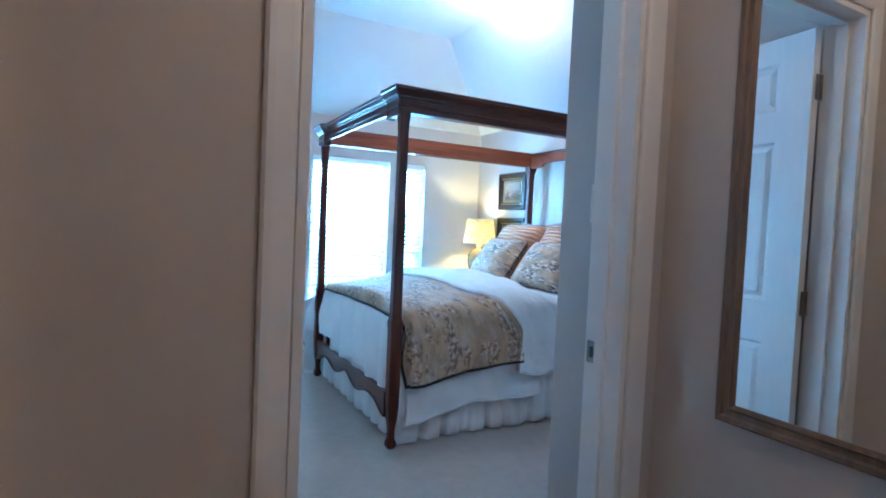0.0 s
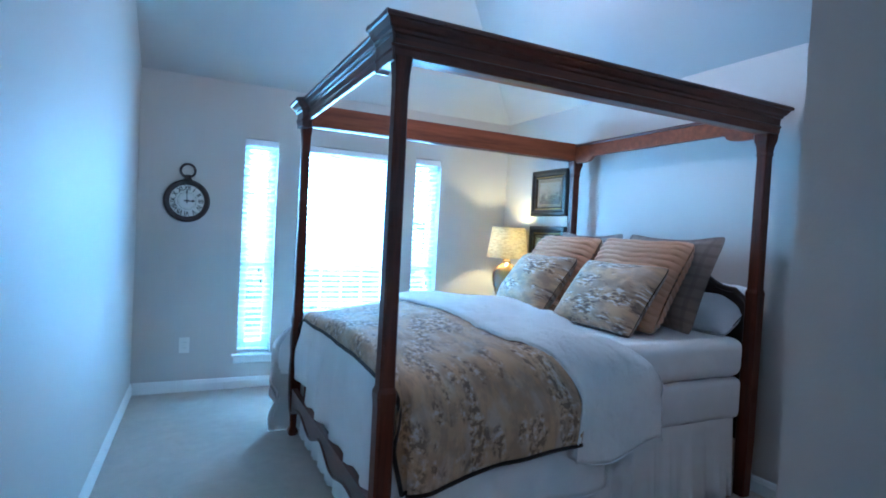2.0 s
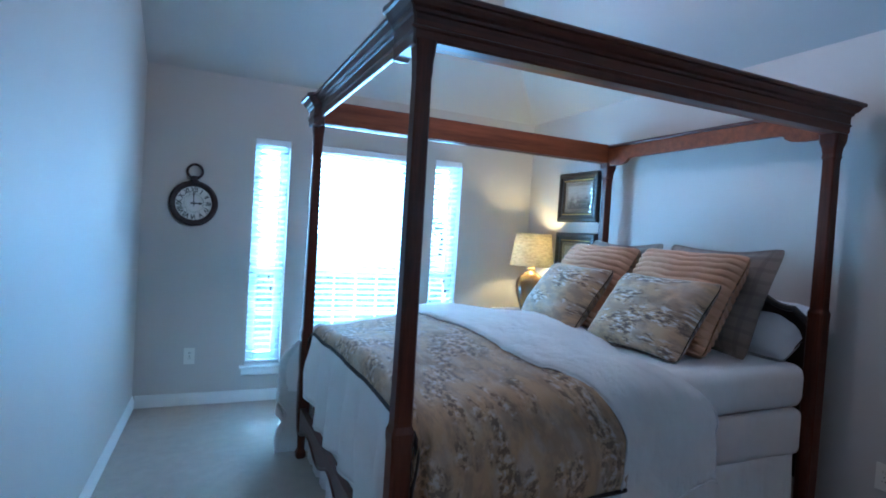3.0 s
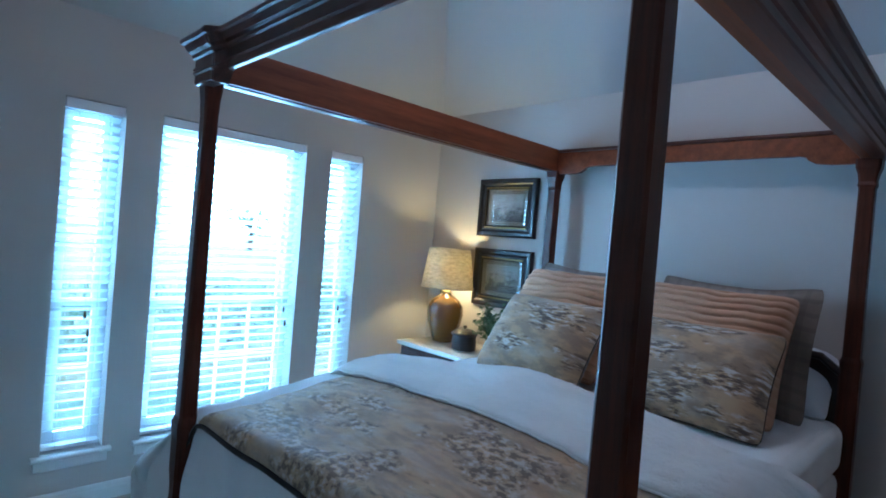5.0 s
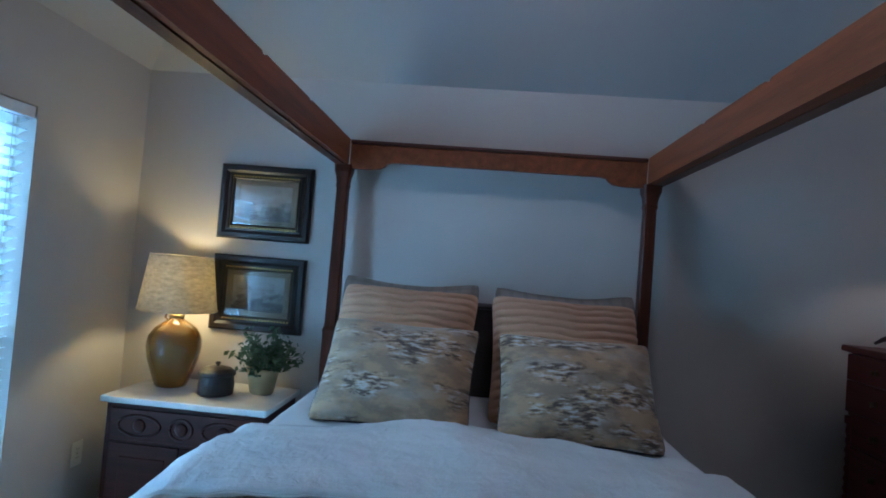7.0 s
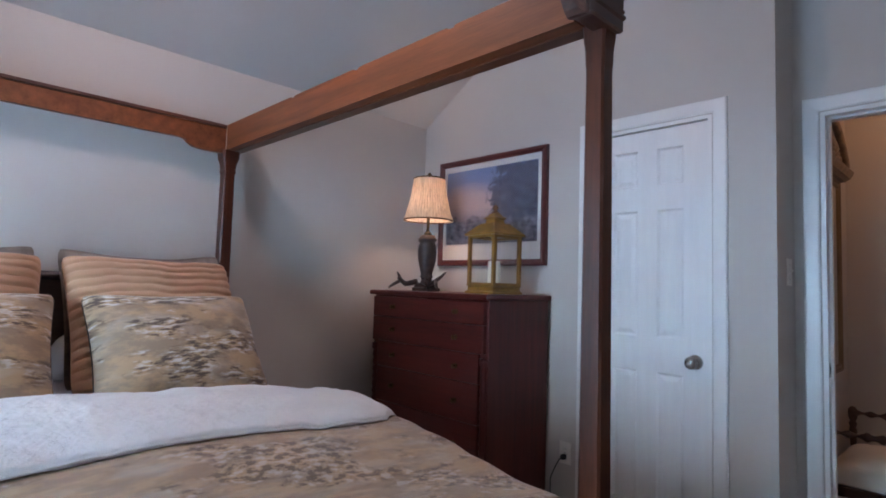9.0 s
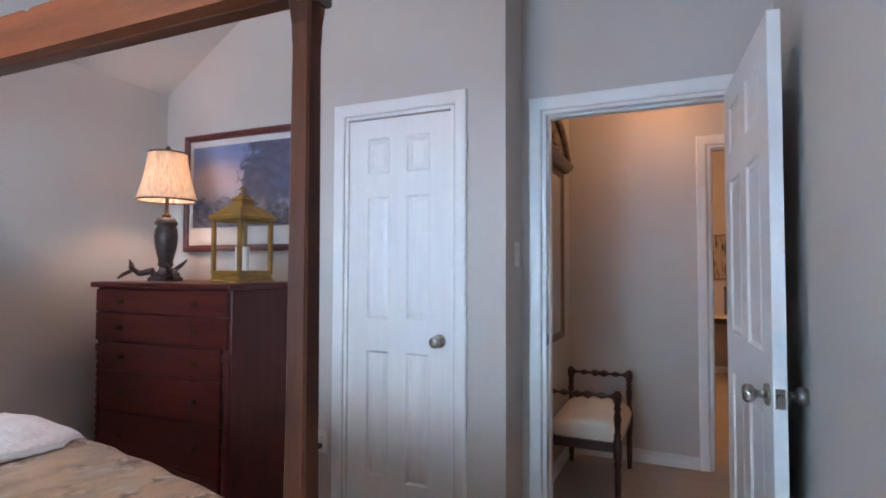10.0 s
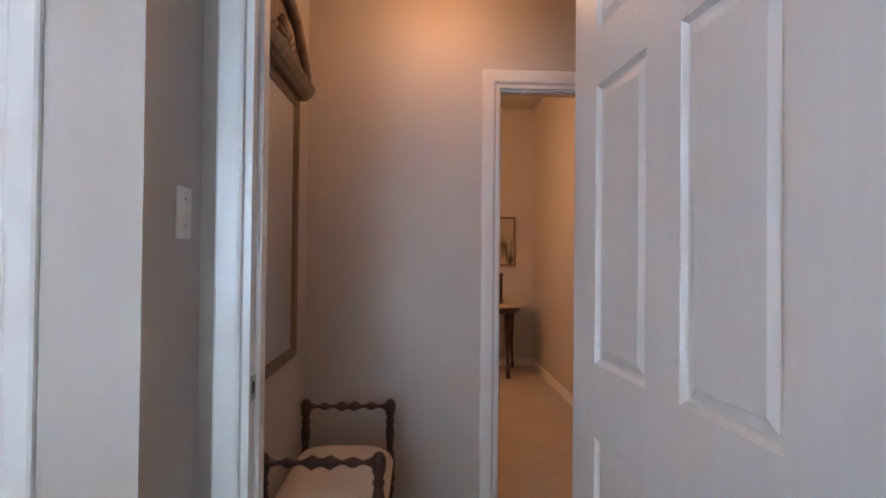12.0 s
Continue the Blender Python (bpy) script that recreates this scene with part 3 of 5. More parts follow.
def jamb(x0, x1, z1, y0, y1, stop_y):
    bm = bmesh.new()
    t = 0.016
    e = 0.003
    add_box(bm, x0 - 0.001, x0 + t, y0 - e, y1 + e, 0, z1)
    add_box(bm, x1 - t, x1 + 0.001, y0 - e, y1 + e, 0, z1)
    add_box(bm, x0 + t, x1 - t, y0 - e, y1 + e, z1 - t, z1 + 0.001)
    add_box(bm, x0 + t, x0 + t + 0.011, stop_y, stop_y + 0.033, 0, z1 - t)
    add_box(bm, x1 - t - 0.011, x1 - t, stop_y, stop_y + 0.033, 0, z1 - t)
    add_box(bm, x0 + t + 0.011, x1 - t - 0.011, stop_y, stop_y + 0.033, z1 - t - 0.011, z1 - t)
    return structure("trim", bm, M_WHITE, "white painted door jamb with a stop", "door jamb")


casing(DOOR_X0, DOOR_X1, DOOR_Z, YD, 1)
casing(DOOR_X0, DOOR_X1, DOOR_Z, YH, -1)
jamb(DOOR_X0, DOOR_X1, DOOR_Z, YH, YD, YD - 0.075)
casing(CLOSET_X0, CLOSET_X1, DOOR_Z, YC, 1)
jamb(CLOSET_X0, CLOSET_X1, DOOR_Z, YC - 0.12, YC, YC - 0.075)
casing(OFF_X0, OFF_X1, OFF_Z, YB, 1)
jamb(OFF_X0, OFF_X1, OFF_Z, YB - 0.125, YB, YB - 0.06)


def knob(parent, at, axis, name="knob"):
    """A round satin knob on a rose; axis: +1 or -1 along the leaf's y."""
    turn = Matrix.Rotation(radians(-90 * axis), 4, "X")
    prof = [(0.033, 0), (0.033, 0.004), (0.029, 0.009), (0.014, 0.012), (0.0115, 0.018), (0.0115, 0.030), (0.017, 0.034), (0.0255, 0.042), (0.0285, 0.052), (0.0265, 0.061), (0.018, 0.067), (0.0, 0.069)]
    return part(name, lathe(prof, 28, at, turn), M_NICKEL, parent, "satin nickel round knob", smooth=True)


def six_panel_leaf(parent, w, h, t):
    """Leaf from x 0 to w, y 0 to t, z 0.012 to h: stiles and rails as one mesh, six raised panels."""
    z0 = 0.012
    k = w / 0.60
    sx = 0.105 * (0.6 + 0.4 * k)
    cols = [(sx * 1.06, w / 2 - sx * 0.47), (w / 2 + sx * 0.47, w - sx * 1.06)]
    rows = [(0.235, 0.858), (1.018, 1.622), (1.738, 1.918)]
    bm = bmesh.new()
    for a, b in ((0, cols[0][0]), (cols[0][1], cols[1][0]), (cols[1][1], w)):
        add_box(bm, a, b, 0, t, z0, h)
    for a, b in ((z0, rows[0][0]), (rows[0][1], rows[1][0]), (rows[1][1], rows[2][0]), (rows[2][1], h)):
        for c in cols:
            add_box(bm, c[0], c[1], 0, t, a, b)
    part("leaf", bm, M_DOOR, parent)
    for c in cols:
        for r in rows:
            bm = bmesh.new()
            for side in (0, 1):
                def level(inset, depth):
                    y = depth if side == 0 else t - depth
                    return [bm.verts.new(p) for p in ((c[0] + inset, y, r[0] + inset), (c[1] - inset, y, r[0] + inset), (c[1] - inset, y, r[1] - inset), (c[0] + inset, y, r[1] - inset))]
                loops = [level(0.0, 0.0015), level(0.009, 0.0085), (level(0.016, 0.0085)), level(0.034, 0.003)]
                for a, b in zip(loops, loops[1:]):
                    for i in range(4):
                        bm.faces.new((a[i], a[(i + 1) % 4], b[(i + 1) % 4], b[i]))
                bm.faces.new(loops[-1])
            part("panel", bm, M_DOOR, parent)


def hinge(parent, x, y, z, material, label):
    bm = bmesh.new()
    add_lathe(bm, [(0.006, 0), (0.006, 0.089)], 10, (x, y, z))
    add_box(bm, x - 0.002, x + 0.002, y - 0.028, y, z, z + 0.089)
    part("hinge", bm, material, parent, label)


# bedroom door, swung open against the west wall
d1 = thing("door_1", pose(0.608, YD + 0.012, 0, 0, 0, 94.4), "white six-panel door standing open against the wall", "door", kind="structure")
LEAF = 0.814
six_panel_leaf(d1, LEAF, 2.012, 0.035)
knob(d1, (LEAF - 0.062, 0.035, 0.903), 1)
knob(d1, (LEAF - 0.060, 0.0, 0.903), -1)
bm = box(LEAF - 0.001, LEAF + 0.0015, 0.005, 0.030, 0.875, 0.931, 0.0005)
add_box(bm, LEAF, LEAF + 0.011, 0.010, 0.025, 0.892, 0.914, 0.002)
part("latch_plate", bm, M_NICKEL, d1, "satin nickel latch plate")
for z in (0.20, 0.98, 1.76):
    hinge(d1, -0.006, 0.039, z, M_NICKEL, "satin nickel hinge")
# closet door, closed
d2 = thing("door_2", pose(CLOSET_X0 + 0.018, YC - 0.041, 0), "closed white six-panel closet door", "door", kind="structure")
CW = CLOSET_X1 - CLOSET_X0 - 0.036
six_panel_leaf(d2, CW, 2.012, 0.035)
knob(d2, (0.055, 0.035, 0.925), 1)
for z in (0.20, 0.98, 1.76):
    hinge(d2, CW + 0.006, 0.040, z, M_PLATE, "painted hinge")
# strike plate on the doorway's jamb
sp = thing("strike_plate", pose(DOOR_X1 - 0.016, YD - 0.020, 0.925), "small satin nickel strike plate on the door jamb", "strike plate")
bm = box(-0.002, 0.0, -0.022, 0.014, -0.030, 0.030, 0.0006)
part("plate", bm, M_NICKEL, sp)
part("latch_hole", box(-0.0026, -0.0018, -0.010, 0.004, -0.014, 0.014), M_DARKSLOT, sp, "dark latch hole")

# ---- windows ----


def window(index, x0, x1, wide):
    w = thing("window_%d" % index, pose(x0, YN, WIN_Z0), "white vinyl window with a sill and open slatted blind", "window", kind="structure")
    ww, hh = x1 - x0, WIN_Z1 - WIN_Z0
    mid = 0.69
    fr = 0.035
    bm = bmesh.new()
    for b in ((0, fr, 0.095, 0.150, 0, hh), (ww - fr, ww, 0.095, 0.150, 0, hh), (fr, ww - fr, 0.095, 0.150, 0, fr), (fr, ww - fr, 0.095, 0.150, hh - fr, hh)):
        add_box(bm, *b)
    part("window_frame", bm, M_VINYL, w)
    bm = bmesh.new()
    s = 0.026
    for a, b, y in ((fr, mid + 0.02, 0.105), (mid - 0.02, hh - fr, 0.128)):
        add_box(bm, fr, fr + s, y, y + 0.02, a, b)
        add_box(bm, ww - fr - s, ww - fr, y, y + 0.02, a, b)
        add_box(bm, fr + s, ww - fr - s, y, y + 0.02, a, a + s + 0.008)
        add_box(bm, fr + s, ww - fr - s, y, y + 0.02, b - s - 0.008, b)
    part("sash", bm, M_VINYL, w)
    ncol = 4 if wide else 1
    for k in range(1, ncol):
        x = fr + s + (ww - 2 * fr - 2 * s) * k / ncol
        part("muntin", box(x - 0.008, x + 0.008, 0.109, 0.121, fr + s, mid - 0.014), M_VINYL, w)
    part("muntin", box(fr + s, ww - fr - s, 0.1095, 0.1205, 0.355, 0.371), M_VINYL, w)
    for a, b, y in ((fr + s, mid - 0.01, 0.115), (mid + 0.01, hh - fr - s, 0.138)):
        p = part("pane", box(fr + s - 0.004, ww - fr - s + 0.004, y, y + 0.003, a - 0.004, b + 0.004), M_PANE, w, "clear window glass")
        p.visible_shadow = False
    # sill with a nosing, and an apron under it
    out = [(0.0, 0.0), (-0.030, 0.0), (-0.036, 0.006), (-0.036, 0.014), (-0.030, 0.020), (0.0, 0.020)]
    bm = add_extrude(bmesh.new(), [(v[0], v[1] - 0.020) for v in out], lambda u, v, q: (-0.035 + q, u, v), ww + 0.07)
    add_box(bm, 0.001, ww - 0.001, 0.0, 0.095, -0.016, 0.002)
    part("window_sill", bm, M_WHITE, w)
    bm = add_extrude(bmesh.new(), [(0, -0.020), (-0.016, -0.020), (-0.016, -0.062), (-0.010, -0.072), (0, -0.075)], lambda u, v, q: (-0.022 + q, u, v), ww + 0.044)
    part("apron", bm, M_WHITE, w)
    return w


def blind(x0, x1, wide):
    ww, hh = x1 - x0, WIN_Z1 - WIN_Z0
    b = thing("window_blind", pose(x0, YN + 0.048, WIN_Z0), "lowered white slatted blind with the slats open", "blind", "window blinds")
    part("headrail", box(0.006, ww - 0.006, -0.030, 0.030, hh - 0.040, hh - 0.004, 0.003), M_SLAT, b)
    part("valance", box(0.004, ww - 0.004, -0.044, -0.032, hh - 0.050, hh - 0.003, 0.003), M_SLAT, b)
    pitch, n = 0.0435, int((hh - 0.085) / 0.0435)
    bm = bmesh.new()
    prof = [(-0.0245, -0.0010), (-0.012, 0.0012), (0.0, 0.0020), (0.012, 0.0012), (0.0245, -0.0010), (0.0245, 0.0016), (0.012, 0.0038), (0.0, 0.0046), (-0.012, 0.0038), (-0.0245, 0.0016)]
    add_extrude(bm, prof, lambda u, v, q: (0.008 + q, u, v), ww - 0.016)
    first = part("slat", bm, M_THINSLAT, b)
    tilt = Euler((radians(-25), 0, 0)).to_matrix().to_4x4()
    for k in range(n):
        o = first if k == 0 else new("slat", first.data)
        o.parent = b
        o.matrix_local = Matrix.Translation((0, 0, hh - 0.066 - k * pitch)) @ tilt
    part("bottom_rail", box(0.008, ww - 0.008, -0.025, 0.025, 0.012, 0.030, 0.003), M_SLAT, b)
    xs = (0.14, ww - 0.14) if wide else (0.06, ww - 0.06)
    for x in xs:
        bm = bmesh.new()
        for y in (-0.0265, 0.0265):
            add_tube(bm, [(x, y, 0.02), (x, y, hh - 0.06)], 0.0009, 5)
        part("ladder_cord", bm, M_CORD, b)
    for x, z in ((ww - 0.075 if wide else ww * 0.55, 0.66), (ww - 0.060 if wide else ww * 0.62, 0.575)):
        bm = bmesh.new()
        add_tube(bm, [(x, -0.050, z), (x, -0.050, hh - 0.06)], 0.0011, 5)
        cordp = part("pull_cord", bm, M_CORD, b)
        part("tassel", lathe([(0.002, 0.035), (0.005, 0.026), (0.007, 0.010), (0.006, 0.0), (0.0, 0.0)][::-1], 10, (x, -0.050, z - 0.033)), M_BRASS, cordp, "small brown wooden tassel")
    return b


for i, (wx0, wx1, _) in enumerate(WINDOWS):
    window(i + 1, wx0, wx1, i == 1)
    blind(wx0, wx1, i == 1)

# ---- outside ----
bm = box(-160, 160, 118, 118.5, -1, 90)
M_HAZE = Nodes("bright_overcast_sky").set(Base_Color=(0.8, 0.9, 1.0, 1), Emission_Color=(0.42, 0.88, 1.0, 1), Emission_Strength=20.0)
structure("backdrop", bm, M_HAZE, "bright hazy sky beyond the garden", "sky")
structure("ground", box(-400, 400, 5.73, 900, -0.5, -0.25), M_GRASS, "green lawn behind the house", "lawn")


def leaf_cloud(center, size, count, leaf, seed):
    rng = random.Random(seed)
    vs, fs = [], []
    for _ in range(count):
        while True:
            p = Vector((rng.uniform(-1, 1), rng.uniform(-1, 1), rng.uniform(-1, 1)))
            if 0.35 < p.length < 1 + 0.18 * math.sin(5 * p.x + seed) * math.sin(4 * p.z + seed):
                break
        c = Vector((center[0] + p.x * size[0], center[1] + p.y * size[1], center[2] + p.z * size[2]))
        q = Euler((rng.uniform(0, 6), rng.uniform(0, 6), rng.uniform(0, 6))).to_matrix()
        s = leaf * rng.uniform(0.6, 1.3)
        k = len(vs)
        for a, b in ((-1, 0), (0, -0.45), (1, 0), (0, 0.45)):
            vs.append(c + q @ Vector((a * s, b * s, 0.12 * s * (a * a))))
        fs.append((k, k + 1, k + 2, k + 3))
    me = bpy.data.meshes.new("leaves")
    me.from_pydata(vs, [], fs)
    return me


def mesh_part(name, me, material, parent, label=""):
    me.materials.append(material)
    ob = new(name, me)
    ob.parent = parent
    return tagged(ob, label) if label else ob


for k, (x, y, s) in enumerate(((-0.9, 9.6, 0.8), (0.7, 9.9, 0.9), (2.4, 9.7, 0.85), (4.1, 10.0, 0.95), (5.9, 9.8, 0.9), (7.8, 10.2, 1.0))):
    sh = thing("shrub", pose(x, y, -0.25), "dense green garden shrub growing on the lawn", "shrub", "garden shrubs")
    bm = bmesh.new()
    for a in range(4):
        add_tube(bm, [(0, 0, 0), (0.12 * math.cos(a * 1.6), 0.12 * math.sin(a * 1.6), 0.25), (0.3 * math.cos(a * 1.6), 0.3 * math.sin(a * 1.6), 0.55)], [0.025, 0.018, 0.01], 6)
    part("stem", bm, M_BARK, sh)
    mesh_part("foliage", leaf_cloud((0, 0, 0.48), (s, 0.6, 0.46), 2600, 0.05, k), M_HEDGE, sh)
for k, (x, y, h) in enumerate(((15.5, 34, 2.9), (23.0, 30, 3.7), (-4.0, 30, 3.5))):
    tr = thing("tree", pose(x, y, -0.25), "leafy green tree standing beyond the lawn", "tree", "garden trees")
    bm = bmesh.new()
    add_tube(bm, [(0, 0, 0), (0.05, 0, h * 0.3), (-0.04, 0.05, h * 0.62), (0.02, 0, h * 0.85)], [0.17, 0.13, 0.08, 0.03], 10)
    for a in range(6):
        c, s = math.cos(a * 1.05), math.sin(a * 1.05)
        z = h * (0.35 + 0.07 * a)
        add_tube(bm, [(0, 0, z), (0.6 * c, 0.6 * s, z + 0.5), (1.3 * c, 1.3 * s, z + 0.9)], [0.06, 0.04, 0.015], 6)
    part("trunk", bm, M_BARK, tr)
    me = bmesh.new()
    for j in range(6):
        c, s = math.cos(j * 1.05 + k), math.sin(j * 1.05 + k)
        tmp = leaf_cloud((1.0 * c, 1.0 * s, h * (0.55 + 0.07 * j)), (1.0, 1.0, 0.75), 320, 0.09, 20 + 7 * k + j)
        me.from_mesh(tmp)
        bpy.data.meshes.remove(tmp)
    full = bpy.data.meshes.new("crown")
    me.to_mesh(full)
    me.free()
    mesh_part("crown", full, M_HEDGE, tr)

# ---- bed ----
BX0, BX1, BY0, BY1 = 1.525, 3.540, 2.965, 4.447
bed = thing("four_poster_bed", pose(0, 0, 0), "dark mahogany four-poster bed with a wooden canopy frame", "bed")
RB, RT = 1.842, 1.985
FOOT_POST = [(0.0, 0.018), (0.012, 0.027), (0.035, 0.027), (0.055, 0.018), (0.11, 0.019), (0.17, 0.027), (0.24, 0.031), (0.36, 0.033), (0.66, 0.033), (0.69, 0.036), (0.71, 0.036), (0.73, 0.029), (0.90, 0.0275),
             (1.45, 0.0255), (1.73, 0.024), (1.755, 0.024), (1.768, 0.0255), (1.80, 0.026), (1.825, 0.029), (1.86, 0.032)]
HEAD_POST = [(0.0, 0.030), (0.30, 0.034), (1.02, 0.034), (1.05, 0.036), (1.07, 0.029), (1.45, 0.028), (1.745, 0.027), (1.755, 0.032), (1.770, 0.029), (1.80, 0.033), (1.825, 0.041), (1.86, 0.043)]
for x, y, sec in ((BX0 + 0.001, BY0 - 0.041, FOOT_POST), (BX0 + 0.008, BY1 + 0.030, FOOT_POST), (BX1, BY0, HEAD_POST), (BX1, BY1, HEAD_POST)):
    part("post", add_square_post(bmesh.new(), sec, (x, y, 0)), M_BED_V, bed)

# cornice profile: outward, height above the rail's bottom
CORN = [(-0.020, 0.0), (0.022, 0.0), (0.026, 0.006), (0.026, 0.030), (0.031, 0.036), (0.031, 0.042), (0.026, 0.047), (0.027, 0.082), (0.034, 0.087), (0.036, 0.098), (0.046, 0.106),
        (0.054, 0.120), (0.057, 0.128), (0.066, 0.131), (0.068, 0.142), (0.064, 0.150), (-0.020, 0.150)]


def cornice(a, b, out, steps, jog):
    """A moulded rail from a to b; jog(s, length) gives the outward shift and the lift of the lower edge."""
    bm = bmesh.new()
    a, b, n = Vector(a), Vector(b), Vector(out)
    length = (b - a).length
    rings = []
    for s in steps:
        o, lift, miter = jog(s, length)
        base = a + (b - a) * (s / length)
        way = (b - a).normalized()
        ring = []
        for u, v in CORN:
            vv = v + lift * (1 - v / 0.150)
            ring.append(bm.verts.new(base + n * (u + (o if u > 0 else 0)) + way * miter * max(u, 0) + Vector((0, 0, RB + vv))))
        rings.append(ring)
    m = len(CORN)
    for p, q in zip(rings, rings[1:]):
        for i in range(m):
            bm.faces.new((p[i], p[(i + 1) % m], q[(i + 1) % m], q[i]))
    bm.faces.new(rings[0])
    bm.faces.new(rings[-1])
    return bm


def straight(s, length):
    return 0.0, 0.016, (-1 if s < 1e-6 else (1 if s > length - 1e-6 else 0))


def stepped(s, length):
    d = min(s, length - s)
    k = smooth01((d - 0.135) / 0.045)
    bumpy = 0.014 * math.exp(-((d - 0.150) / 0.028) ** 2)
    return -0.030 * k + bumpy * 0.4, 0.034 * k - bumpy, (-1 if s < 1e-6 else (1 if s > length - 1e-6 else 0))


part("canopy_rail_outer", cornice((BX0 - 0.018, BY0 - 0.038, 0), (BX1 - 0.006, BY0 - 0.030, 0), (0, -1, 0), [0, 0.3, 0.8, 1.4, Vector((BX1 - BX0 + 0.012, 0.008)).length], straight), M_BED_X, bed)
part("canopy_rail_outer", cornice((BX1 + 0.02, BY1 + 0.018, 0), (BX0 - 0.018, BY1 + 0.018, 0), (0, 1, 0), [0, 0.3, 0.8, 1.4, BX1 - BX0 + 0.038], straight), M_BED_X, bed)
FL = BY1 - BY0 + 0.062
steps = sorted({0.0, FL} | {0.10 + 0.011 * i for i in range(11)} | {FL - 0.10 - 0.011 * i for i in range(11)} | {FL / 2})
part("canopy_rail_outer", cornice((BX0 - 0.018, BY1 + 0.018, 0), (BX0 - 0.018, BY0 - 0.044, 0), (-1, 0, 0), steps, stepped), M_BED_Y, bed)
# flat inner boards, with worn notches along the upper edge


def inner_board(y0, y1):
    bm = bmesh.new()
    top = [(BX0 + 0.03, RT)]
    for x in (1.95, 2.42, 2.86):
        top += [(x, RT), (x + 0.010, RT - 0.008), (x + 0.030, RT - 0.006), (x + 0.036, RT)]
    top += [(BX1 - 0.03, RT)]
    outline = [(BX0 + 0.03, RB + 0.020)] + top + [(BX1 - 0.03, RB + 0.020)]
    return add_extrude(bm, outline, lambda u, v, w: (u, y0 + w, v), y1 - y0)


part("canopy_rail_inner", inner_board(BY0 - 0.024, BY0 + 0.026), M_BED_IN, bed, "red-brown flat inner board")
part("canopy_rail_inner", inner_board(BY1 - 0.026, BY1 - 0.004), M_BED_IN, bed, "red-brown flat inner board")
# head rail with bracket-shaped ends
y0, y1 = BY0 + 0.03, BY1 - 0.03
low = [(y0, RB + 0.0), (y0 + 0.10, RB + 0.0), (y0 + 0.15, RB + 0.006), (y0 + 0.175, RB + 0.020), (y0 + 0.185, RB + 0.034), (y0 + 0.21, RB + 0.040)]
outline = low + [(y0 + y1 - u, v) for u, v in reversed(low)] + [(y1, RT - 0.02), (y0, RT - 0.02)]
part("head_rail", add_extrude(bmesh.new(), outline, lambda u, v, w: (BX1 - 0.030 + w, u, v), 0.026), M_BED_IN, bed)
part("head_rail_cap", box(BX1 - 0.040, BX1 + 0.010, y0, y1, RT - 0.019, RT - 0.002, 0.004), M_BED_Y, bed)
# headboard with a shouldered, arched top
pts = []
for i in range(41):
    s = i / 40
    d = min(s, 1 - s)
    z = 1.00 + 0.055 * smooth01(d / 0.05) + 0.17 * smooth01((d - 0.07) / 0.26)
    pts.append((BY0 + 0.03 + s * (BY1 - BY0 - 0.06), z))
part("headboard", add_extrude(bmesh.new(), [(BY0 + 0.03, 0.28)] + pts + [(BY1 - 0.03, 0.28)], lambda u, v, w: (BX1 - 0.016 + w, u, v), 0.032), M_HEADB, bed, "near-black headboard panel")
bm = bmesh.new()
add_tube(bm, [(BX1 - 0.018, u, v) for u, v in pts], 0.016, 8)
part("headboard_moulding", bm, M_HEADB, bed)
# carved foot rail with a scalloped lower edge
pts = []
n = 48
for i in range(n + 1):
    s = i / n
    y = BY0 + 0.03 + s * (BY1 - BY0 - 0.06)
    pts.append((y, 0.205 - 0.035 * math.cos(2 * math.pi * 3 * s) * (0.6 + 0.4 * math.cos(2 * math.pi * (s - 0.5))) - 0.045 * smooth01(1 - min(s, 1 - s) / 0.12)))
part("foot_rail", add_extrude(bmesh.new(), pts + [(BY1 - 0.03, 0.300), (BY0 + 0.03, 0.300)], lambda u, v, w: (BX0 - 0.018 + w, u, v), 0.032), M_BED_Y, bed)
bm = bmesh.new()
add_tube(bm, [(BX0 - 0.020, u, v + 0.010) for u, v in pts], 0.007, 6)
part("carved_bead", bm, M_BED_Y, bed)
for yy in (BY0 + 0.075, BY1 - 0.105):
    part("side_rail", box(BX0 + 0.04, BX1 - 0.04, yy, yy + 0.026, 0.25, 0.36), M_BED_X, bed)

# ---- bedding ----


def soft_box(x0, x1, y0, y1, z0, z1, r, seed=0.0):
    bm = bmesh.new()
    add_box(bm, x0, x1, y0, y1, z0, z1)
    bmesh.ops.bevel(bm, geom=list(bm.edges), offset=r, segments=4, affect="EDGES", profile=0.5)
    bmesh.ops.subdivide_edges(bm, edges=[e for e in bm.edges if e.calc_length() > 0.3], cuts=9, use_grid_fill=True)
    for v in bm.verts:
        v.co += Vector((0, 0.012 * wob(v.co.x, v.co.z, seed, 4), 0.010 * wob(v.co.x, v.co.y, seed, 5) - 0.062 * smooth01(1 - (v.co.x - 1.60) / 0.62) * smooth01((v.co.z - z0) / (z1 - z0))))
    uvl = bm.loops.layers.uv.verify()
    for f in bm.faces:
        for lp in f.loops:
            lp[uvl].uv = (lp.vert.co.x + lp.vert.co.z * 0.3, lp.vert.co.y + lp.vert.co.z)
    return bm


tagged(part("box_spring", soft_box(1.60, 3.50, 2.965, 4.450, 0.40, 0.612, 0.035, seed=3), M_MATT, smooth=True), "white covered box spring on the bed frame", "box spring")
tagged(part("mattress", soft_box(1.60, 3.50, 2.955, 4.455, 0.615, 0.815, 0.055, seed=1), M_SHEET, smooth=True), "white sheeted mattress on the box spring", "mattress")

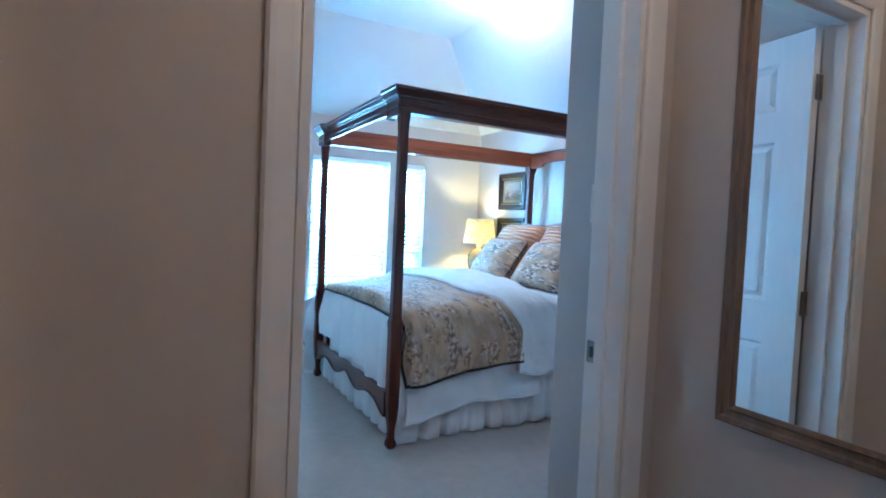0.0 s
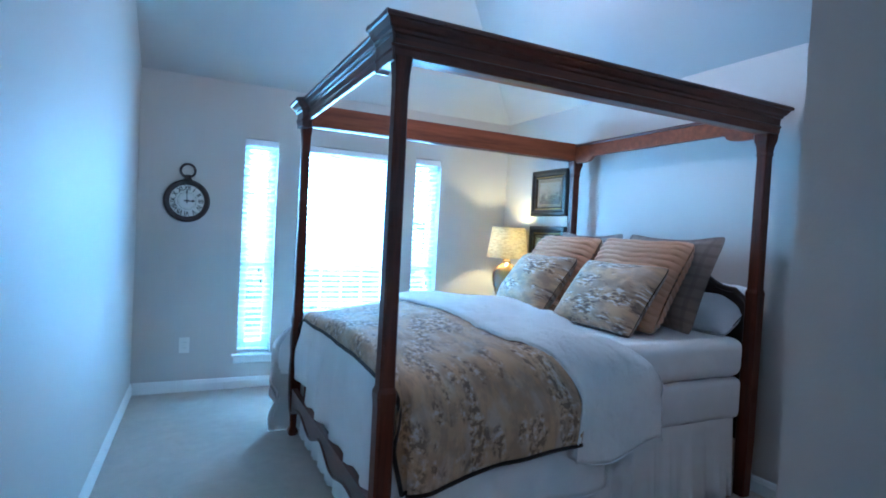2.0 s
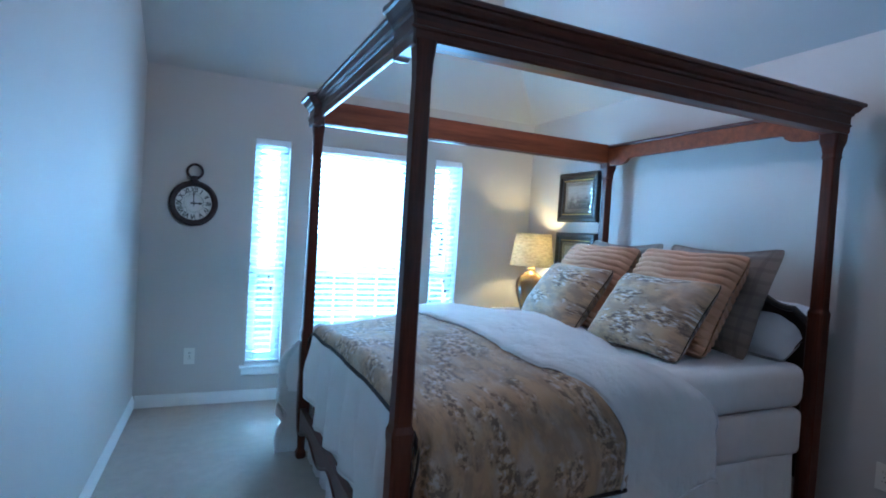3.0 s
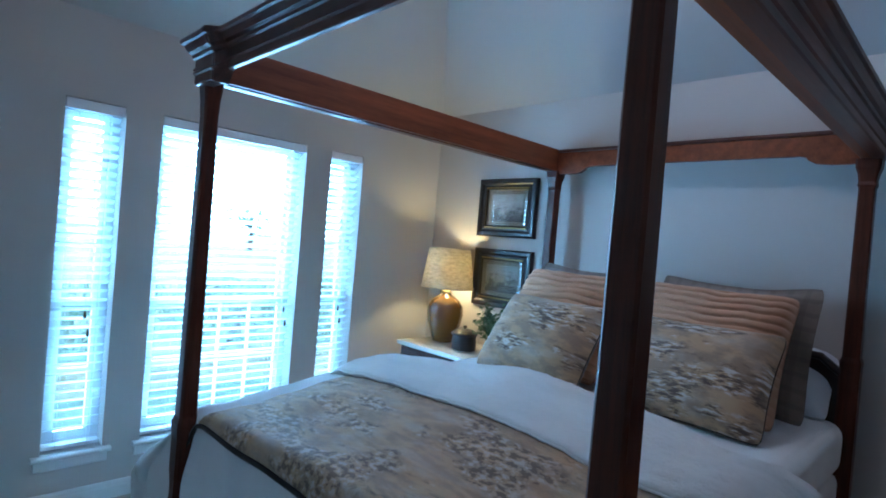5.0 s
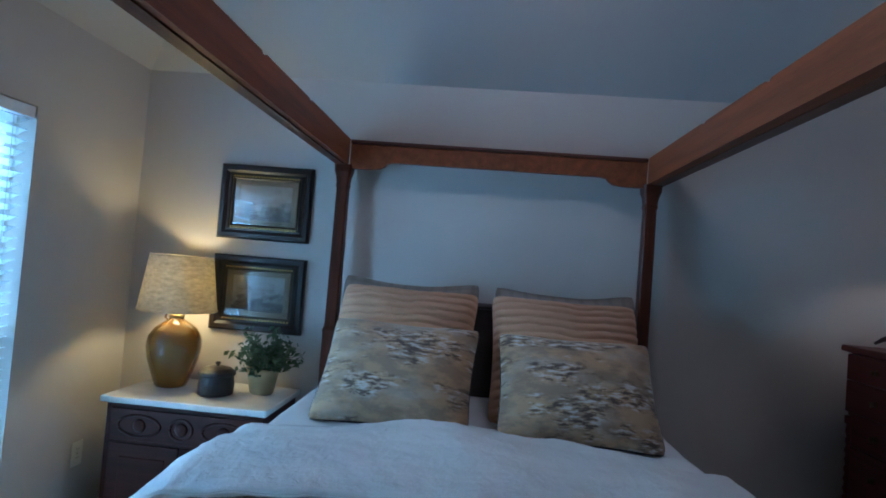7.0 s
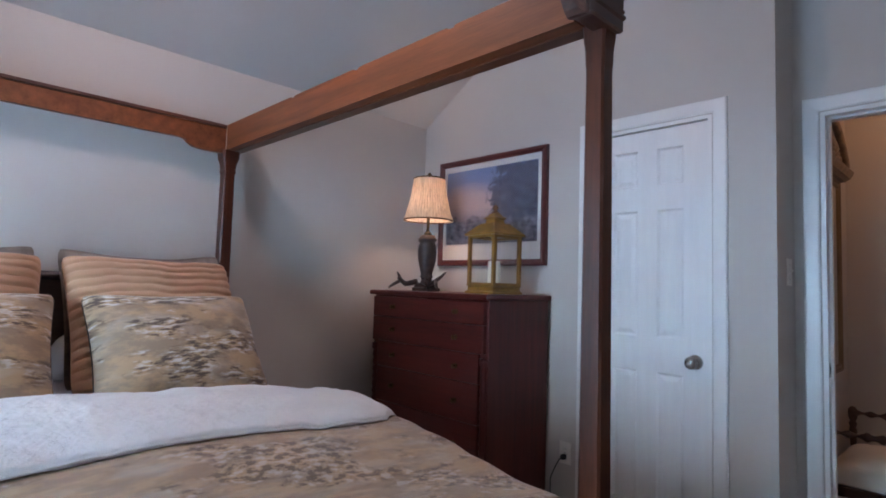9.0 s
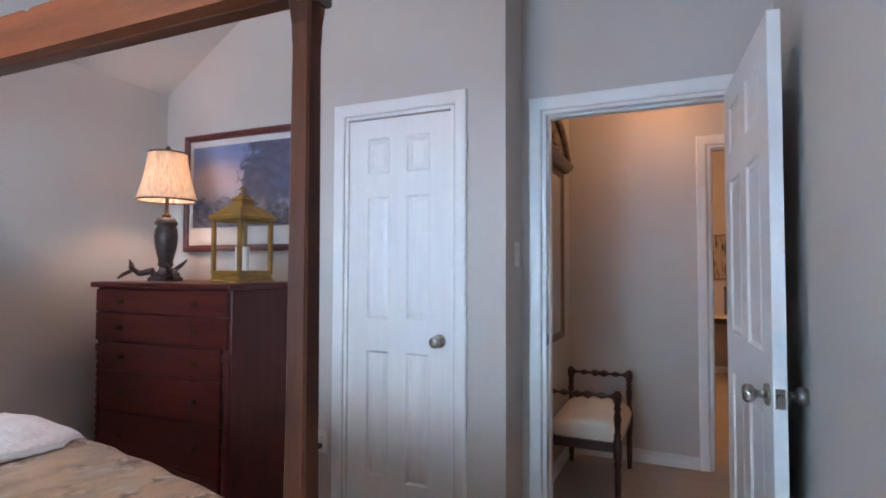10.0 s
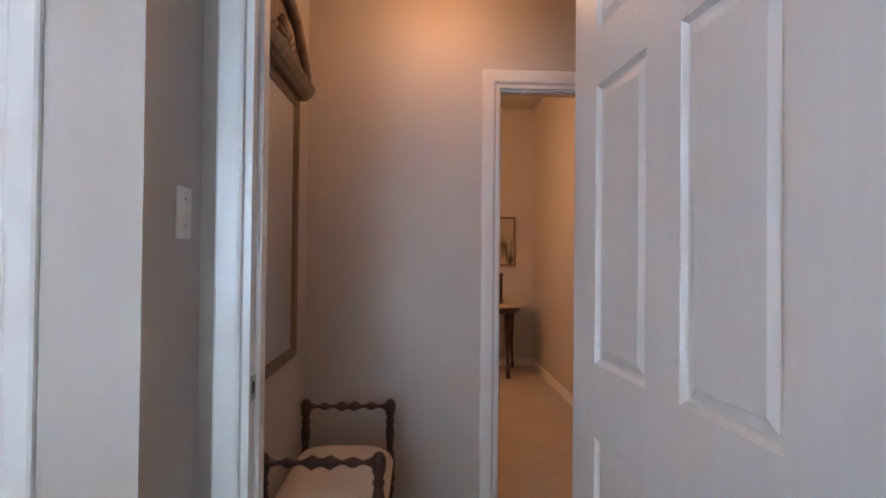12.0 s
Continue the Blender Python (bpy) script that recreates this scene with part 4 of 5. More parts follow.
# pleated skirt round three sides
sk = thing("bed_skirt", pose(0, 0, 0), "white pleated bed skirt hanging to the carpet", "bed skirt")


def skirt_run(a, b, out, pleats, seed):
    a, b, o = Vector(a), Vector(b), Vector(out)

    def at(u, v):
        deep = v * 0.042
        s = u * pleats * 2 * math.pi
        fold = math.sin(s + 1.7 * wob(u * 7, seed)) + 0.30 * math.sin(2.3 * s + 4 * wob(u * 3, seed + 3))
        ripple = 1.0 - 2.0 * abs(fold) ** 0.7 if fold < 0 else 1.0 - 0.25 * fold
        p = a.lerp(b, u) + o * (0.012 + deep * (0.5 + 0.5 * ripple))
        return (p.x, p.y, 0.425 - v * (0.418 - 0.012 * wob(u * 9, seed)))

    return add_sheet(bmesh.new(), at, int(pleats * 12), 7, 0.003, (b - a).length, 0.42)


part("skirt_side", skirt_run((1.60, 2.998, 0), (3.46, 2.998, 0), (0, -1, 0), 12, 1.0), M_SKIRT, sk, smooth=True)
part("skirt_side", skirt_run((3.46, 4.425, 0), (1.60, 4.425, 0), (0, 1, 0), 12, 5.0), M_SKIRT, sk, smooth=True)
part("skirt_end", skirt_run((1.60, 4.44, 0), (1.60, 2.97, 0), (-0.6, 0, 0), 9.5, 9.0), M_SKIRT, sk, smooth=True)


def hang(s, length, r):
    """Along a cloth of that flat length: place on the flat, how far out over the edge, how far down."""
    if 0 <= s <= length:
        return s, 0.0, 0.0
    over = -s if s < 0 else s - length
    sign = -1 if s < 0 else 1
    end = 0.0 if s < 0 else length
    q = r * math.pi / 2
    if over < q:
        a = over / r
        return end + sign * r * math.sin(a), r * math.sin(a), r * (1 - math.cos(a))
    return end + sign * r, r, r + (over - q)


def spread(x_of, y0, y1, right_len, left_len, foot_len, top, dome, fold, seed, nu, nv, thick, r=0.05, flare=0.05, bulge=0.0, crinkle=0.0, corner=0.0):
    """Bedcloth over the mattress. x_of(u, v): flat place from the foot edge; lengths of the hanging sides as functions."""
    width = y1 - y0

    def at(u, v):
        yl = -right_len(u)
        yr = width + left_len(u)
        sy = yl + v * (yr - yl)
        sx = x_of(u, sy / width)
        cy, oy, dy = hang(sy, width, r)
        cx, ox, dx = (sx, 0.0, 0.0)
        if sx < 0:
            cx, ox, dx = hang(sx, 9.0, min(r, 0.05))
        down = max(dx, dy) + 0.25 * min(dx, dy)
        x, y = 1.605 + cx, y0 + cy
        inside = max(0.0, min(1.0, (sy / width)))
        z = top + dome * math.sin(math.pi * inside) ** 0.8 * (1 - smooth01(dx / 0.1)) - down + bulge * max(0.0, math.sin(math.pi * u)) ** 0.5
        z -= 0.070 * smooth01(1 - sx / 0.62)
        w1 = wob(sx * 3.0, sy * 3.0, seed)
        w2 = wob(sx * 9.0, sy * 9.0, seed + 4)
        z += (0.016 * w1 + 0.006 * w2) * (1.0 if down < 0.01 else 0.5)
        if crinkle:
            c3 = crinkle * (wob(sx * 22, sy * 22, seed + 8) + 0.6 * wob(sx * 46, sy * 46, seed + 9))
            z += c3 * (1.0 if down < 0.05 else 0.3)
            y -= c3 * (1.0 if dy > 0.05 and sy < 0 else 0.0)
        hangk = smooth01(down / 0.25)
        rip = math.sin(sx * fold + 2.5 * w1) * hangk
        sgn = -1 if sy < width / 2 else 1
        if dy > 0:
            y += sgn * (0.016 * rip + flare * hangk * (0.4 + 0.6 * down) + 0.012 * w2)
        if dx > 0 and dy > 0 and sgn > 0:
            x -= corner * hangk
            y += 0.3 * corner * hangk
        if dx > 0 and dy > 0 and sgn < 0:
            x += 0.060 * hangk
            y += 0.030 * hangk
        if dx > 0:
            x -= 0.024 * math.sin(sy * fold + 2 * w1) * hangk + flare * hangk * 0.6
        z = max(z, 0.012 + 0.004 * w2)
        return (x, y, z)

    return add_sheet(bmesh.new(), at, nu, nv, thick, 1.0, width + 0.9)


# white coverlet under the printed spread, falling to the floor at the foot corners
bm = spread(lambda u, q: -0.44 - 0.17 * max(0.0, 1 - max(0.0, q)) ** 2 - 0.035 * math.sin(11 * q + 0.6) * (1 - u) ** 4 + u * 1.58, 3.002, 4.470,
            lambda u: 0.655 + 0.20 * (1 - smooth01((u - 0.22) / 0.20)) + 0.012 * math.sin(17 * u), lambda u: 0.64 + 0.22 * (1 - smooth01((u - 0.2) / 0.3)), None, 0.822, 0.0, 24, 2.0, 64, 96, 0.004, r=0.05, flare=0.03, corner=0.11)
cvl = tagged(part("coverlet", bm, M_SHEET, smooth=True), "white coverlet draped over the mattress and foot end", "coverlet")
for edge in ([(i, 0) for i in range(65)], [(0, j) for j in range(97)], [(i, 96) for i in range(65)]):
    part("hem", add_tube(bmesh.new(), [tuple(cvl.data.vertices[i * 97 + j].co) for i, j in edge], 0.0035, 6), M_SHEET, cvl, "plain white stitched hem", smooth=True)
# quilted duvet folded back across the bed
bm = spread(lambda u, q: 0.485 + (0.415 + 0.14 * smooth01(min(q, 1 - q) * 2.4 + 0.15) + 0.05 * smooth01((0.1 - q) * 3)) * u + 0.27 * smooth01(-q * 3.2 + 0.2), 3.050, 4.375,
            lambda u: 0.58 + 0.05 * math.sin(5 * u), lambda u: 0.54, None, 0.856, 0.038, 13, 7.0, 40, 150, 0.045, r=0.155, flare=0.034, bulge=0.026, crinkle=0.0045)
dv = tagged(part("duvet", bm, M_DUVET, smooth=True), "white quilted duvet folded back across the bed", "duvet")
for edge in ([(i, 0) for i in range(41)], [(0, j) for j in range(151)], [(40, j) for j in range(151)]):
    part("hem", add_tube(bmesh.new(), [tuple(dv.data.vertices[i * 151 + j].co - Vector((0, 0, 0.004))) for i, j in edge], 0.004, 6), M_SHEET, dv, "plain white stitched hem", smooth=True)


# printed spread over the foot half
def toile_x(u, q):
    side = smooth01(-q * 3.2 + 0.1)
    return -0.085 + u * (0.665 + 0.20 * side)


bm = spread(toile_x, 3.026, 4.320, lambda u: 0.505 - 0.02 * u, lambda u: 0.50, None, 0.843, 0.038, 13, 7.0, 56, 110, 0.014, r=0.13, flare=0.03)
tsp = tagged(part("bedspread", bm, M_TOILE_SPREAD, smooth=True), "beige toile-print bedspread with dark piping over the foot", "bedspread")
# piping round the spread, from the cloth's own border
verts = tsp.data.vertices
NU, NV = 56, 110


def gv(i, j):
    return tuple(verts[i * (NV + 1) + j].co)


for loop in ([gv(i, 0) for i in range(NU + 1)], [gv(0, j) for j in range(NV + 1)], [gv(i, NV) for i in range(NU + 1)]):
    part("piping", add_tube(bmesh.new(), loop, 0.009, 6), M_PIPING, tsp, "near-black corded edge", smooth=True)

# ---- pillows ----


def pillow_mesh(w, h, thick, pleats=0, flange=0.0, seed=0.0):
    """A stuffed cushion standing in the xz plane of its own, centred on its lower edge."""
    bm = bmesh.new()
    n = 36 if pleats == 0 else 44
    m = 30 if pleats == 0 else 120
    uvl = bm.loops.layers.uv.verify()
    for side in (-1, 1):
        grid = []
        for i in range(n + 1):
            row = []
            for j in range(m + 1):
                a, b = -1 + 2 * i / n, -1 + 2 * j / m
                fa, fb = min(1.0, abs(a) * (1 + flange)), min(1.0, abs(b) * (1 + flange))
                fat = ((1 - fa ** 2.6) * (1 - fb ** 2.6)) ** 0.55 if fa < 1 and fb < 1 else 0.0
                # sides pull in between the corners
                px = a * (1 - 0.055 * (1 - b * b) - 0.05 * abs(a * b) ** 9) * w / 2
                pz = b * (1 - (0.085 + 0.5 * flange) * (1 - a * a) - 0.05 * abs(a * b) ** 9) * h / 2
                y = side * (thick / 2 * fat + 0.004)
                wr = 0.010 * wob(px * 7, pz * 7, seed + side) + 0.005 * wob(px * 17, pz * 17, seed)
                y += side * wr * min(1, fat * 2)
                if pleats:
                    gro = abs(math.sin((b * 0.5 + 0.022 * wob(px * 6, pz * 2, seed) + 0.012 * wob(px * 15, pz * 6, seed)) * math.pi * pleats))
                    y += side * 0.026 * (1 - (1 - gro) ** 2) * min(1, fat * 3)
                sag = -0.012 * (1 - b) * fat
                row.append(bm.verts.new((px, y, pz + h / 2 + sag + 0.006 * wob(px * 5, 3.0, seed))))
            grid.append(row)
        for i in range(n):
            for j in range(m):
                ids = ((i, j), (i + 1, j), (i + 1, j + 1), (i, j + 1))
                f = bm.faces.new([grid[p][q] for p, q in (ids if side < 0 else ids[::-1])])
                for lp, (p, q) in zip(f.loops, ids if side < 0 else ids[::-1]):
                    lp[uvl].uv = (p / n * w + seed * 0.37, q / m * h + seed * 0.21)
    bmesh.ops.remove_doubles(bm, verts=bm.verts, dist=0.0005)
    return bm


def pillow(name, place, w, h, thick, material, label, pleats=0, flange=0.0, seed=0.0, piping=None, group="pillows on the bed"):
    ob = part(name, pillow_mesh(w, h, thick, pleats, flange, seed), material, None, smooth=True)
    ob.matrix_world = place
    tagged(ob, label, "pillow", group)
    if piping is not None:
        pts = []
        for k in range(97):
            q = k / 96 * 4
            e, f = int(q) % 4, q % 1
            a, b = ((-1 + 2 * f, -1), (1, -1 + 2 * f), (1 - 2 * f, 1), (-1, 1 - 2 * f))[e]
            c = 0.05 * abs(a * b) ** 9
            pts.append((a * (1 - 0.055 * (1 - b * b) - c) * w / 2, 0, b * (1 - 0.085 * (1 - a * a) - c) * h / 2 + h / 2))
        part("piping", add_tube(bmesh.new(), pts, 0.0028, 6), piping, ob, "dark corded edge", smooth=True)
    return ob


# turned so the cushions face the foot of the bed; lean in degrees from upright
def propped(x, y, z, lean, twist=0.0):
    return pose(x, y, z, 0, 0, -90 + twist) @ pose(0, 0, 0, -lean, 0, 0)


pillow("pillow", propped(3.38, 3.33, 0.82, 55), 0.66, 0.42, 0.17, M_PILLOW, "plain pale sleeping pillow against the headboard", seed=1.7)
pillow("pillow", propped(3.38, 4.08, 0.82, 55), 0.66, 0.42, 0.17, M_PILLOW, "plain pale sleeping pillow against the headboard", seed=2.2)
pillow("pillow_sham", propped(3.14, 3.345, 0.82, 26, 3), 0.635, 0.575, 0.15, M_SHAM, "taupe plaid pillow sham with a flat flange", flange=0.10, seed=3.1)
pillow("pillow_sham", propped(3.14, 4.055, 0.82, 26, -2), 0.635, 0.575, 0.15, M_SHAM, "taupe plaid pillow sham with a flat flange", flange=0.10, seed=4.4)
pillow("pleated_cushion", propped(2.94, 3.375, 0.83, 32, 2), 0.605, 0.545, 0.20, M_PEACH, "peach pleated satin cushion leaning on the shams", pleats=15, seed=5.3)
pillow("pleated_cushion", propped(2.94, 4.040, 0.83, 32, -3), 0.59, 0.545, 0.20, M_PEACH, "peach pleated satin cushion leaning on the shams", pleats=15, seed=6.9)
pillow("toile_cushion", propped(2.785, 3.355, 0.818, 37, 2), 0.58, 0.43, 0.20, M_TOILE, "beige toile-print cushion with dark piping", seed=0.6, piping=M_PIPING)
pillow("toile_cushion", propped(2.785, 4.025, 0.818, 36, -4), 0.58, 0.43, 0.20, M_TOILE, "beige toile-print cushion with dark piping", seed=2.5, piping=M_PIPING)

# ---- bedroom things ----


def wall_plate(name, place, label, kind):
    """A cover plate facing its own +y, 0.07 wide and 0.115 high."""
    o = thing(name, place, label, kind, "wall plates")
    part("cover", box(-0.035, 0.035, 0, 0.006, -0.0575, 0.0575, 0.0025), M_PLATE, o)
    if kind == "light switch":
        part("toggle_slot", box(-0.006, 0.006, 0.0055, 0.0072, -0.013, 0.013), M_PLATE, o)
        part("toggle", add_extrude(bmesh.new(), [(0.006, -0.008), (0.018, 0.003), (0.018, 0.009), (0.006, 0.006)], lambda u, v, w: (-0.0045 + w, u, v), 0.009), M_PLATE, o)
        for z in (-0.030, 0.030):
            part("screw", lathe([(0.003, 0), (0.003, 0.0012), (0.0, 0.0016)], 10, (0, 0.0058, z), Matrix.Rotation(radians(-90), 4, "X")), M_NICKEL, o)
    else:
        for z in (-0.020, 0.020):
            r = part("receptacle", lathe([(0.0165, 0), (0.0165, 0.0016), (0.0155, 0.0022)], 20, (0, 0.0055, z), Matrix.Rotation(radians(-90), 4, "X")), M_PLATE, o)
            for x in (-0.006, 0.006):
                part("slot", box(x - 0.001, x + 0.001, 0.0072, 0.0084, z - 0.002, z + 0.006), M_DARKSLOT, r, "dark slot")
        part("screw", lathe([(0.003, 0), (0.003, 0.0012), (0.0, 0.0016)], 10, (0, 0.0058, 0), Matrix.Rotation(radians(-90), 4, "X")), M_NICKEL, o)
    return o


wall_plate("light_switch", pose(XR, 1.375, 1.335, 0, 0, 90), "ivory light switch plate on the return wall", "light switch")
wall_plate("wall_outlet", pose(0.94, YN, 0.345, 0, 0, 180), "ivory wall outlet beside the narrow window", "outlet")
wall_plate("wall_outlet", pose(3.37, YN, 0.385, 0, 0, 180), "ivory wall outlet near the nightstand", "outlet")
wall_plate("wall_outlet", pose(XE, 2.705, 0.392, 0, 0, 90), "ivory wall outlet beside the bed", "outlet")
wall_plate("wall_outlet", pose(2.482, YC, 0.380, 0, 0, 0), "ivory wall outlet with a black plug beside the chest", "outlet")
cd = thing("power_cord", pose(0, 0, 0), "black lamp cord plugged into the wall outlet", "cord")
part("plug", box(2.470, 2.494, YC + 0.0085, YC + 0.036, 0.350, 0.374, 0.004), M_CABLE, cd)
part("cable", add_tube(bmesh.new(), [(2.482, YC + 0.034, 0.362), (2.487, YC + 0.055, 0.352), (2.505, YC + 0.060, 0.315), (2.535, YC + 0.045, 0.268), (2.555, YC + 0.030, 0.235), (2.566, YC + 0.010, 0.10), (2.570, YC + 0.008, 0.006)], 0.0032, 7), M_CABLE, cd, smooth=True)

# clock with Roman numerals
ck = thing("wall_clock", pose(0.920, YN - 0.002, 1.405, 90, 0, 0), "dark round pocket-watch wall clock with Roman numerals", "clock")
part("rim", lathe([(0.110, 0.0), (0.150, 0.0), (0.155, 0.006), (0.155, 0.018), (0.150, 0.026), (0.141, 0.031), (0.132, 0.030), (0.124, 0.022), (0.119, 0.014), (0.110, 0.012)], 56), M_CLOCKRIM, ck, smooth=True)
part("dial", lathe([(0.121, 0.004), (0.121, 0.013)], 48), M_CLOCKFACE, ck, "cream dial")
part("inner_ring", add_tube(bmesh.new(), [(0.062 * math.cos(k / 40 * 2 * math.pi), 0.062 * math.sin(k / 40 * 2 * math.pi), 0.0135) for k in range(41)], 0.0010, 5), M_INK, ck)
part("dial_map", lathe([(0.0, 0.0132), (0.045, 0.0134)], 32), M_MAT, ck)
ROMAN = ["XII", "I", "II", "III", "IV", "V", "VI", "VII", "VIII", "IX", "X", "XI"]
for i, word in enumerate(ROMAN):
    cu = bpy.data.curves.new("numeral", "FONT")
    cu.body, cu.size, cu.align_x, cu.align_y, cu.extrude, cu.offset = word, 0.046, "CENTER", "CENTER", 0.0004, 0.0012
    tmp = bpy.data.objects.new("numeral", cu)
    me = bpy.data.meshes.new_from_object(tmp)
    bpy.data.objects.remove(tmp)
    me.materials.append(M_INK)
    o = new("numeral", me)
    o.parent = ck
    a = radians(-30 * i)
    o.matrix_local = Matrix.Translation((-0.090 * math.sin(a), 0.090 * math.cos(a), 0.0138)) @ Matrix.Rotation(a, 4, "Z") @ Matrix.Diagonal((0.80, 1.0, 1, 1))
for name, a, ln, w in (("minute_pointer", radians(2), 0.088, 0.0035), ("hour_pointer", radians(-90), 0.056, 0.0055)):
    outline = [(-w, -0.020), (w, -0.020), (w * 0.7, ln * 0.55), (w * 1.8, ln * 0.68), (0, ln), (-w * 1.8, ln * 0.68), (-w * 0.7, ln * 0.55)]
    ca, sa = math.cos(a), math.sin(a)
    part(name, add_extrude(bmesh.new(), outline, lambda u, v, q: (u * ca - v * sa, u * sa + v * ca, 0.0155 + q + (0.002 if w < 0.004 else 0)), 0.0015), M_INK, ck)
part("hub", lathe([(0.008, 0.0135), (0.008, 0.020), (0.0, 0.021)], 16), M_INK, ck)
part("neck", lathe([(0.030, 0.0), (0.026, 0.012), (0.016, 0.020), (0.018, 0.030), (0.020, 0.036), (0.0, 0.040)], 20, (0, 0.150, 0.015), Matrix.Rotation(radians(-90), 4, "X")), M_CLOCKRIM, ck, smooth=True)
part("bow_ring", add_tube(bmesh.new(), [(0.048 * math.sin(k / 24 * 2 * math.pi), 0.218 - 0.048 * math.cos(k / 24 * 2 * math.pi), 0.015) for k in range(25)], 0.0085, 10), M_CLOCKRIM, ck, smooth=True)

# framed pictures: own +y out of the wall, centred


def moulding(parent, w, h, prof, material, name, label=""):
    """A mitred frame whose outer size is w by h; prof: (inward, out)."""
    bm = bmesh.new()
    rows = []
    for u, v in prof:
        rows.append([bm.verts.new(p) for p in ((-w / 2 + u, v, -h / 2 + u), (w / 2 - u, v, -h / 2 + u), (w / 2 - u, v, h / 2 - u), (-w / 2 + u, v, h / 2 - u))])
    for a, b in zip(rows, rows[1:] + rows[:1]):
        for i in range(4):
            j = (i + 1) % 4
            bm.faces.new((a[i], a[j], b[j], b[i]))
    return part(name, bm, material, parent, label)


def sheet_part(name, parent, w, h, y, material, label=""):
    return part(name, add_sheet(bmesh.new(), lambda u, v: ((0.5 - u) * w, y, (v - 0.5) * h), 1, 1, 0.002), material, parent, label)


def small_picture(place, image):
    p = thing("framed_picture", place, "small engraving in a wide black frame with gilt beading", "picture", "pictures over the nightstand")
    w, h = 0.485, 0.385
    moulding(p, w, h, [(0, 0.0), (0, 0.020), (0.010, 0.030), (0.030, 0.030), (0.044, 0.020), (0.058, 0.022), (0.066, 0.016), (0.066, 0.0)], M_BLACKWOOD, "picture_frame")
    moulding(p, w - 0.126, h - 0.126, [(0, 0.012), (0, 0.021), (0.006, 0.023), (0.012, 0.018), (0.012, 0.012)], M_SLIP, "gilt_slip", "gilt inner edge")
    for sgn, n, ln in ((-1, 22, w - 0.13), (1, 22, w - 0.13)):
        bm = bmesh.new()
        for k in range(n):
            add_box(bm, -ln / 2 + ln * (k + 0.15) / n, -ln / 2 + ln * (k + 0.75) / n, 0.020, 0.0255, sgn * (h / 2 - 0.060) - 0.004, sgn * (h / 2 - 0.060) + 0.004)
        tagged(part("gilt_beading", bm, M_GOLD, p), kind="stuff")
    sheet_part("mat_board", p, w - 0.12, h - 0.12, 0.008, M_MATTAN)
    sheet_part("print", p, w - 0.215, h - 0.205, 0.0105, image)
    g = sheet_part("picture_glass", p, w - 0.14, h - 0.14, 0.0145, M_PICGLASS, "clear reflecting glass")
    g.visible_shadow = False
    return p


small_picture(pose(XE, 4.871, 1.650, 0, 0, 90), M_PIC_A)
small_picture(pose(XE, 4.869, 1.182, 0, 0, 90), M_PIC_B)
lp = thing("framed_picture", pose(3.045, YC, 1.700), "large winter landscape print in a dark red wooden frame", "picture")
moulding(lp, 0.855, 0.680, [(0, 0.0), (0, 0.022), (0.006, 0.028), (0.020, 0.028), (0.030, 0.020), (0.036, 0.020), (0.036, 0.0)], M_REDFRAME, "picture_frame")
sheet_part("mat_board", lp, 0.79, 0.615, 0.010, M_MAT)
sheet_part("print", lp, 0.725, 0.47, 0.0125, M_LAND).location.z = 0.032
g = sheet_part("picture_glass", lp, 0.79, 0.615, 0.0165, M_PICGLASS, "clear reflecting glass")
g.visible_shadow = False

# chest of drawers
CX0, CX1, CY0, CY1, CZ = 2.590, 3.480, 1.566, 2.080, 1.195
ch = thing("chest_of_drawers", pose(0, 0, 0), "tall dark red mahogany chest of drawers with spiral corner columns", "chest")
bm = bmesh.new()
add_box(bm, CX0, CX1, CY0, CY1 - 0.020, 0.10, CZ - 0.028, 0.003)
part("carcass", bm, M_CHEST_V, ch)
part("top", box(CX0 - 0.016, CX1 + 0.016, CY0 - 0.004, CY1 + 0.016, CZ - 0.028, CZ, 0.007), M_CHEST, ch)
part("base_plinth", box(CX0 - 0.010, CX1 + 0.010, CY0, CY1 - 0.004, 0.035, 0.10, 0.006), M_CHEST, ch)
for x in (CX0 + 0.03, CX1 - 0.03):
    for y in (CY0 + 0.035, CY1 - 0.045):
        part("foot", lathe([(0.020, 0), (0.030, 0.008), (0.030, 0.022), (0.022, 0.036)], 14, (x, y, 0)), M_CHEST_V, ch)
zs = [0.118, 0.345, 0.565, 0.760, 0.905, 1.045, 1.160]
for k in range(6):
    deep = 0.007 if k >= 4 else 0.0
    d = part("drawer", box(CX0 + 0.050 - deep * 5, CX1 - 0.050 + deep * 5, CY1 - 0.026, CY1 - 0.004 + deep, zs[k] + 0.0018, zs[k + 1] - 0.0018, 0.0025), M_CHEST, ch)
    for x in (CX0 + 0.20, CX1 - 0.20):
        z = (zs[k] + zs[k + 1]) / 2
        part("drawer_knob", lathe([(0.014, 0), (0.014, 0.003), (0.006, 0.005), (0.005, 0.011), (0.010, 0.016), (0.012, 0.020), (0.008, 0.024), (0, 0.025)], 16, (x, CY1 - 0.004 + deep, z), Matrix.Rotation(radians(-90), 4, "X")), M_BRASS, d, "dark brass drawer knob")
for x in (CX0 + 0.024, CX1 - 0.024):
    bm = bmesh.new()
    prof = [(0.024, 0.10), (0.024, 0.125), (0.016, 0.135)]
    prof += [(0.0165 + 0.0035 * math.sin(k * 1.9), 0.145 + k * 0.0125) for k in range(55)]
    prof += [(0.016, 0.845), (0.024, 0.855), (0.024, 0.885)]
    part("corner_column", add_lathe(bm, prof, 14, (x, CY1 - 0.020, 0)), M_CHEST_V, ch, "turned ribbed column", smooth=True)

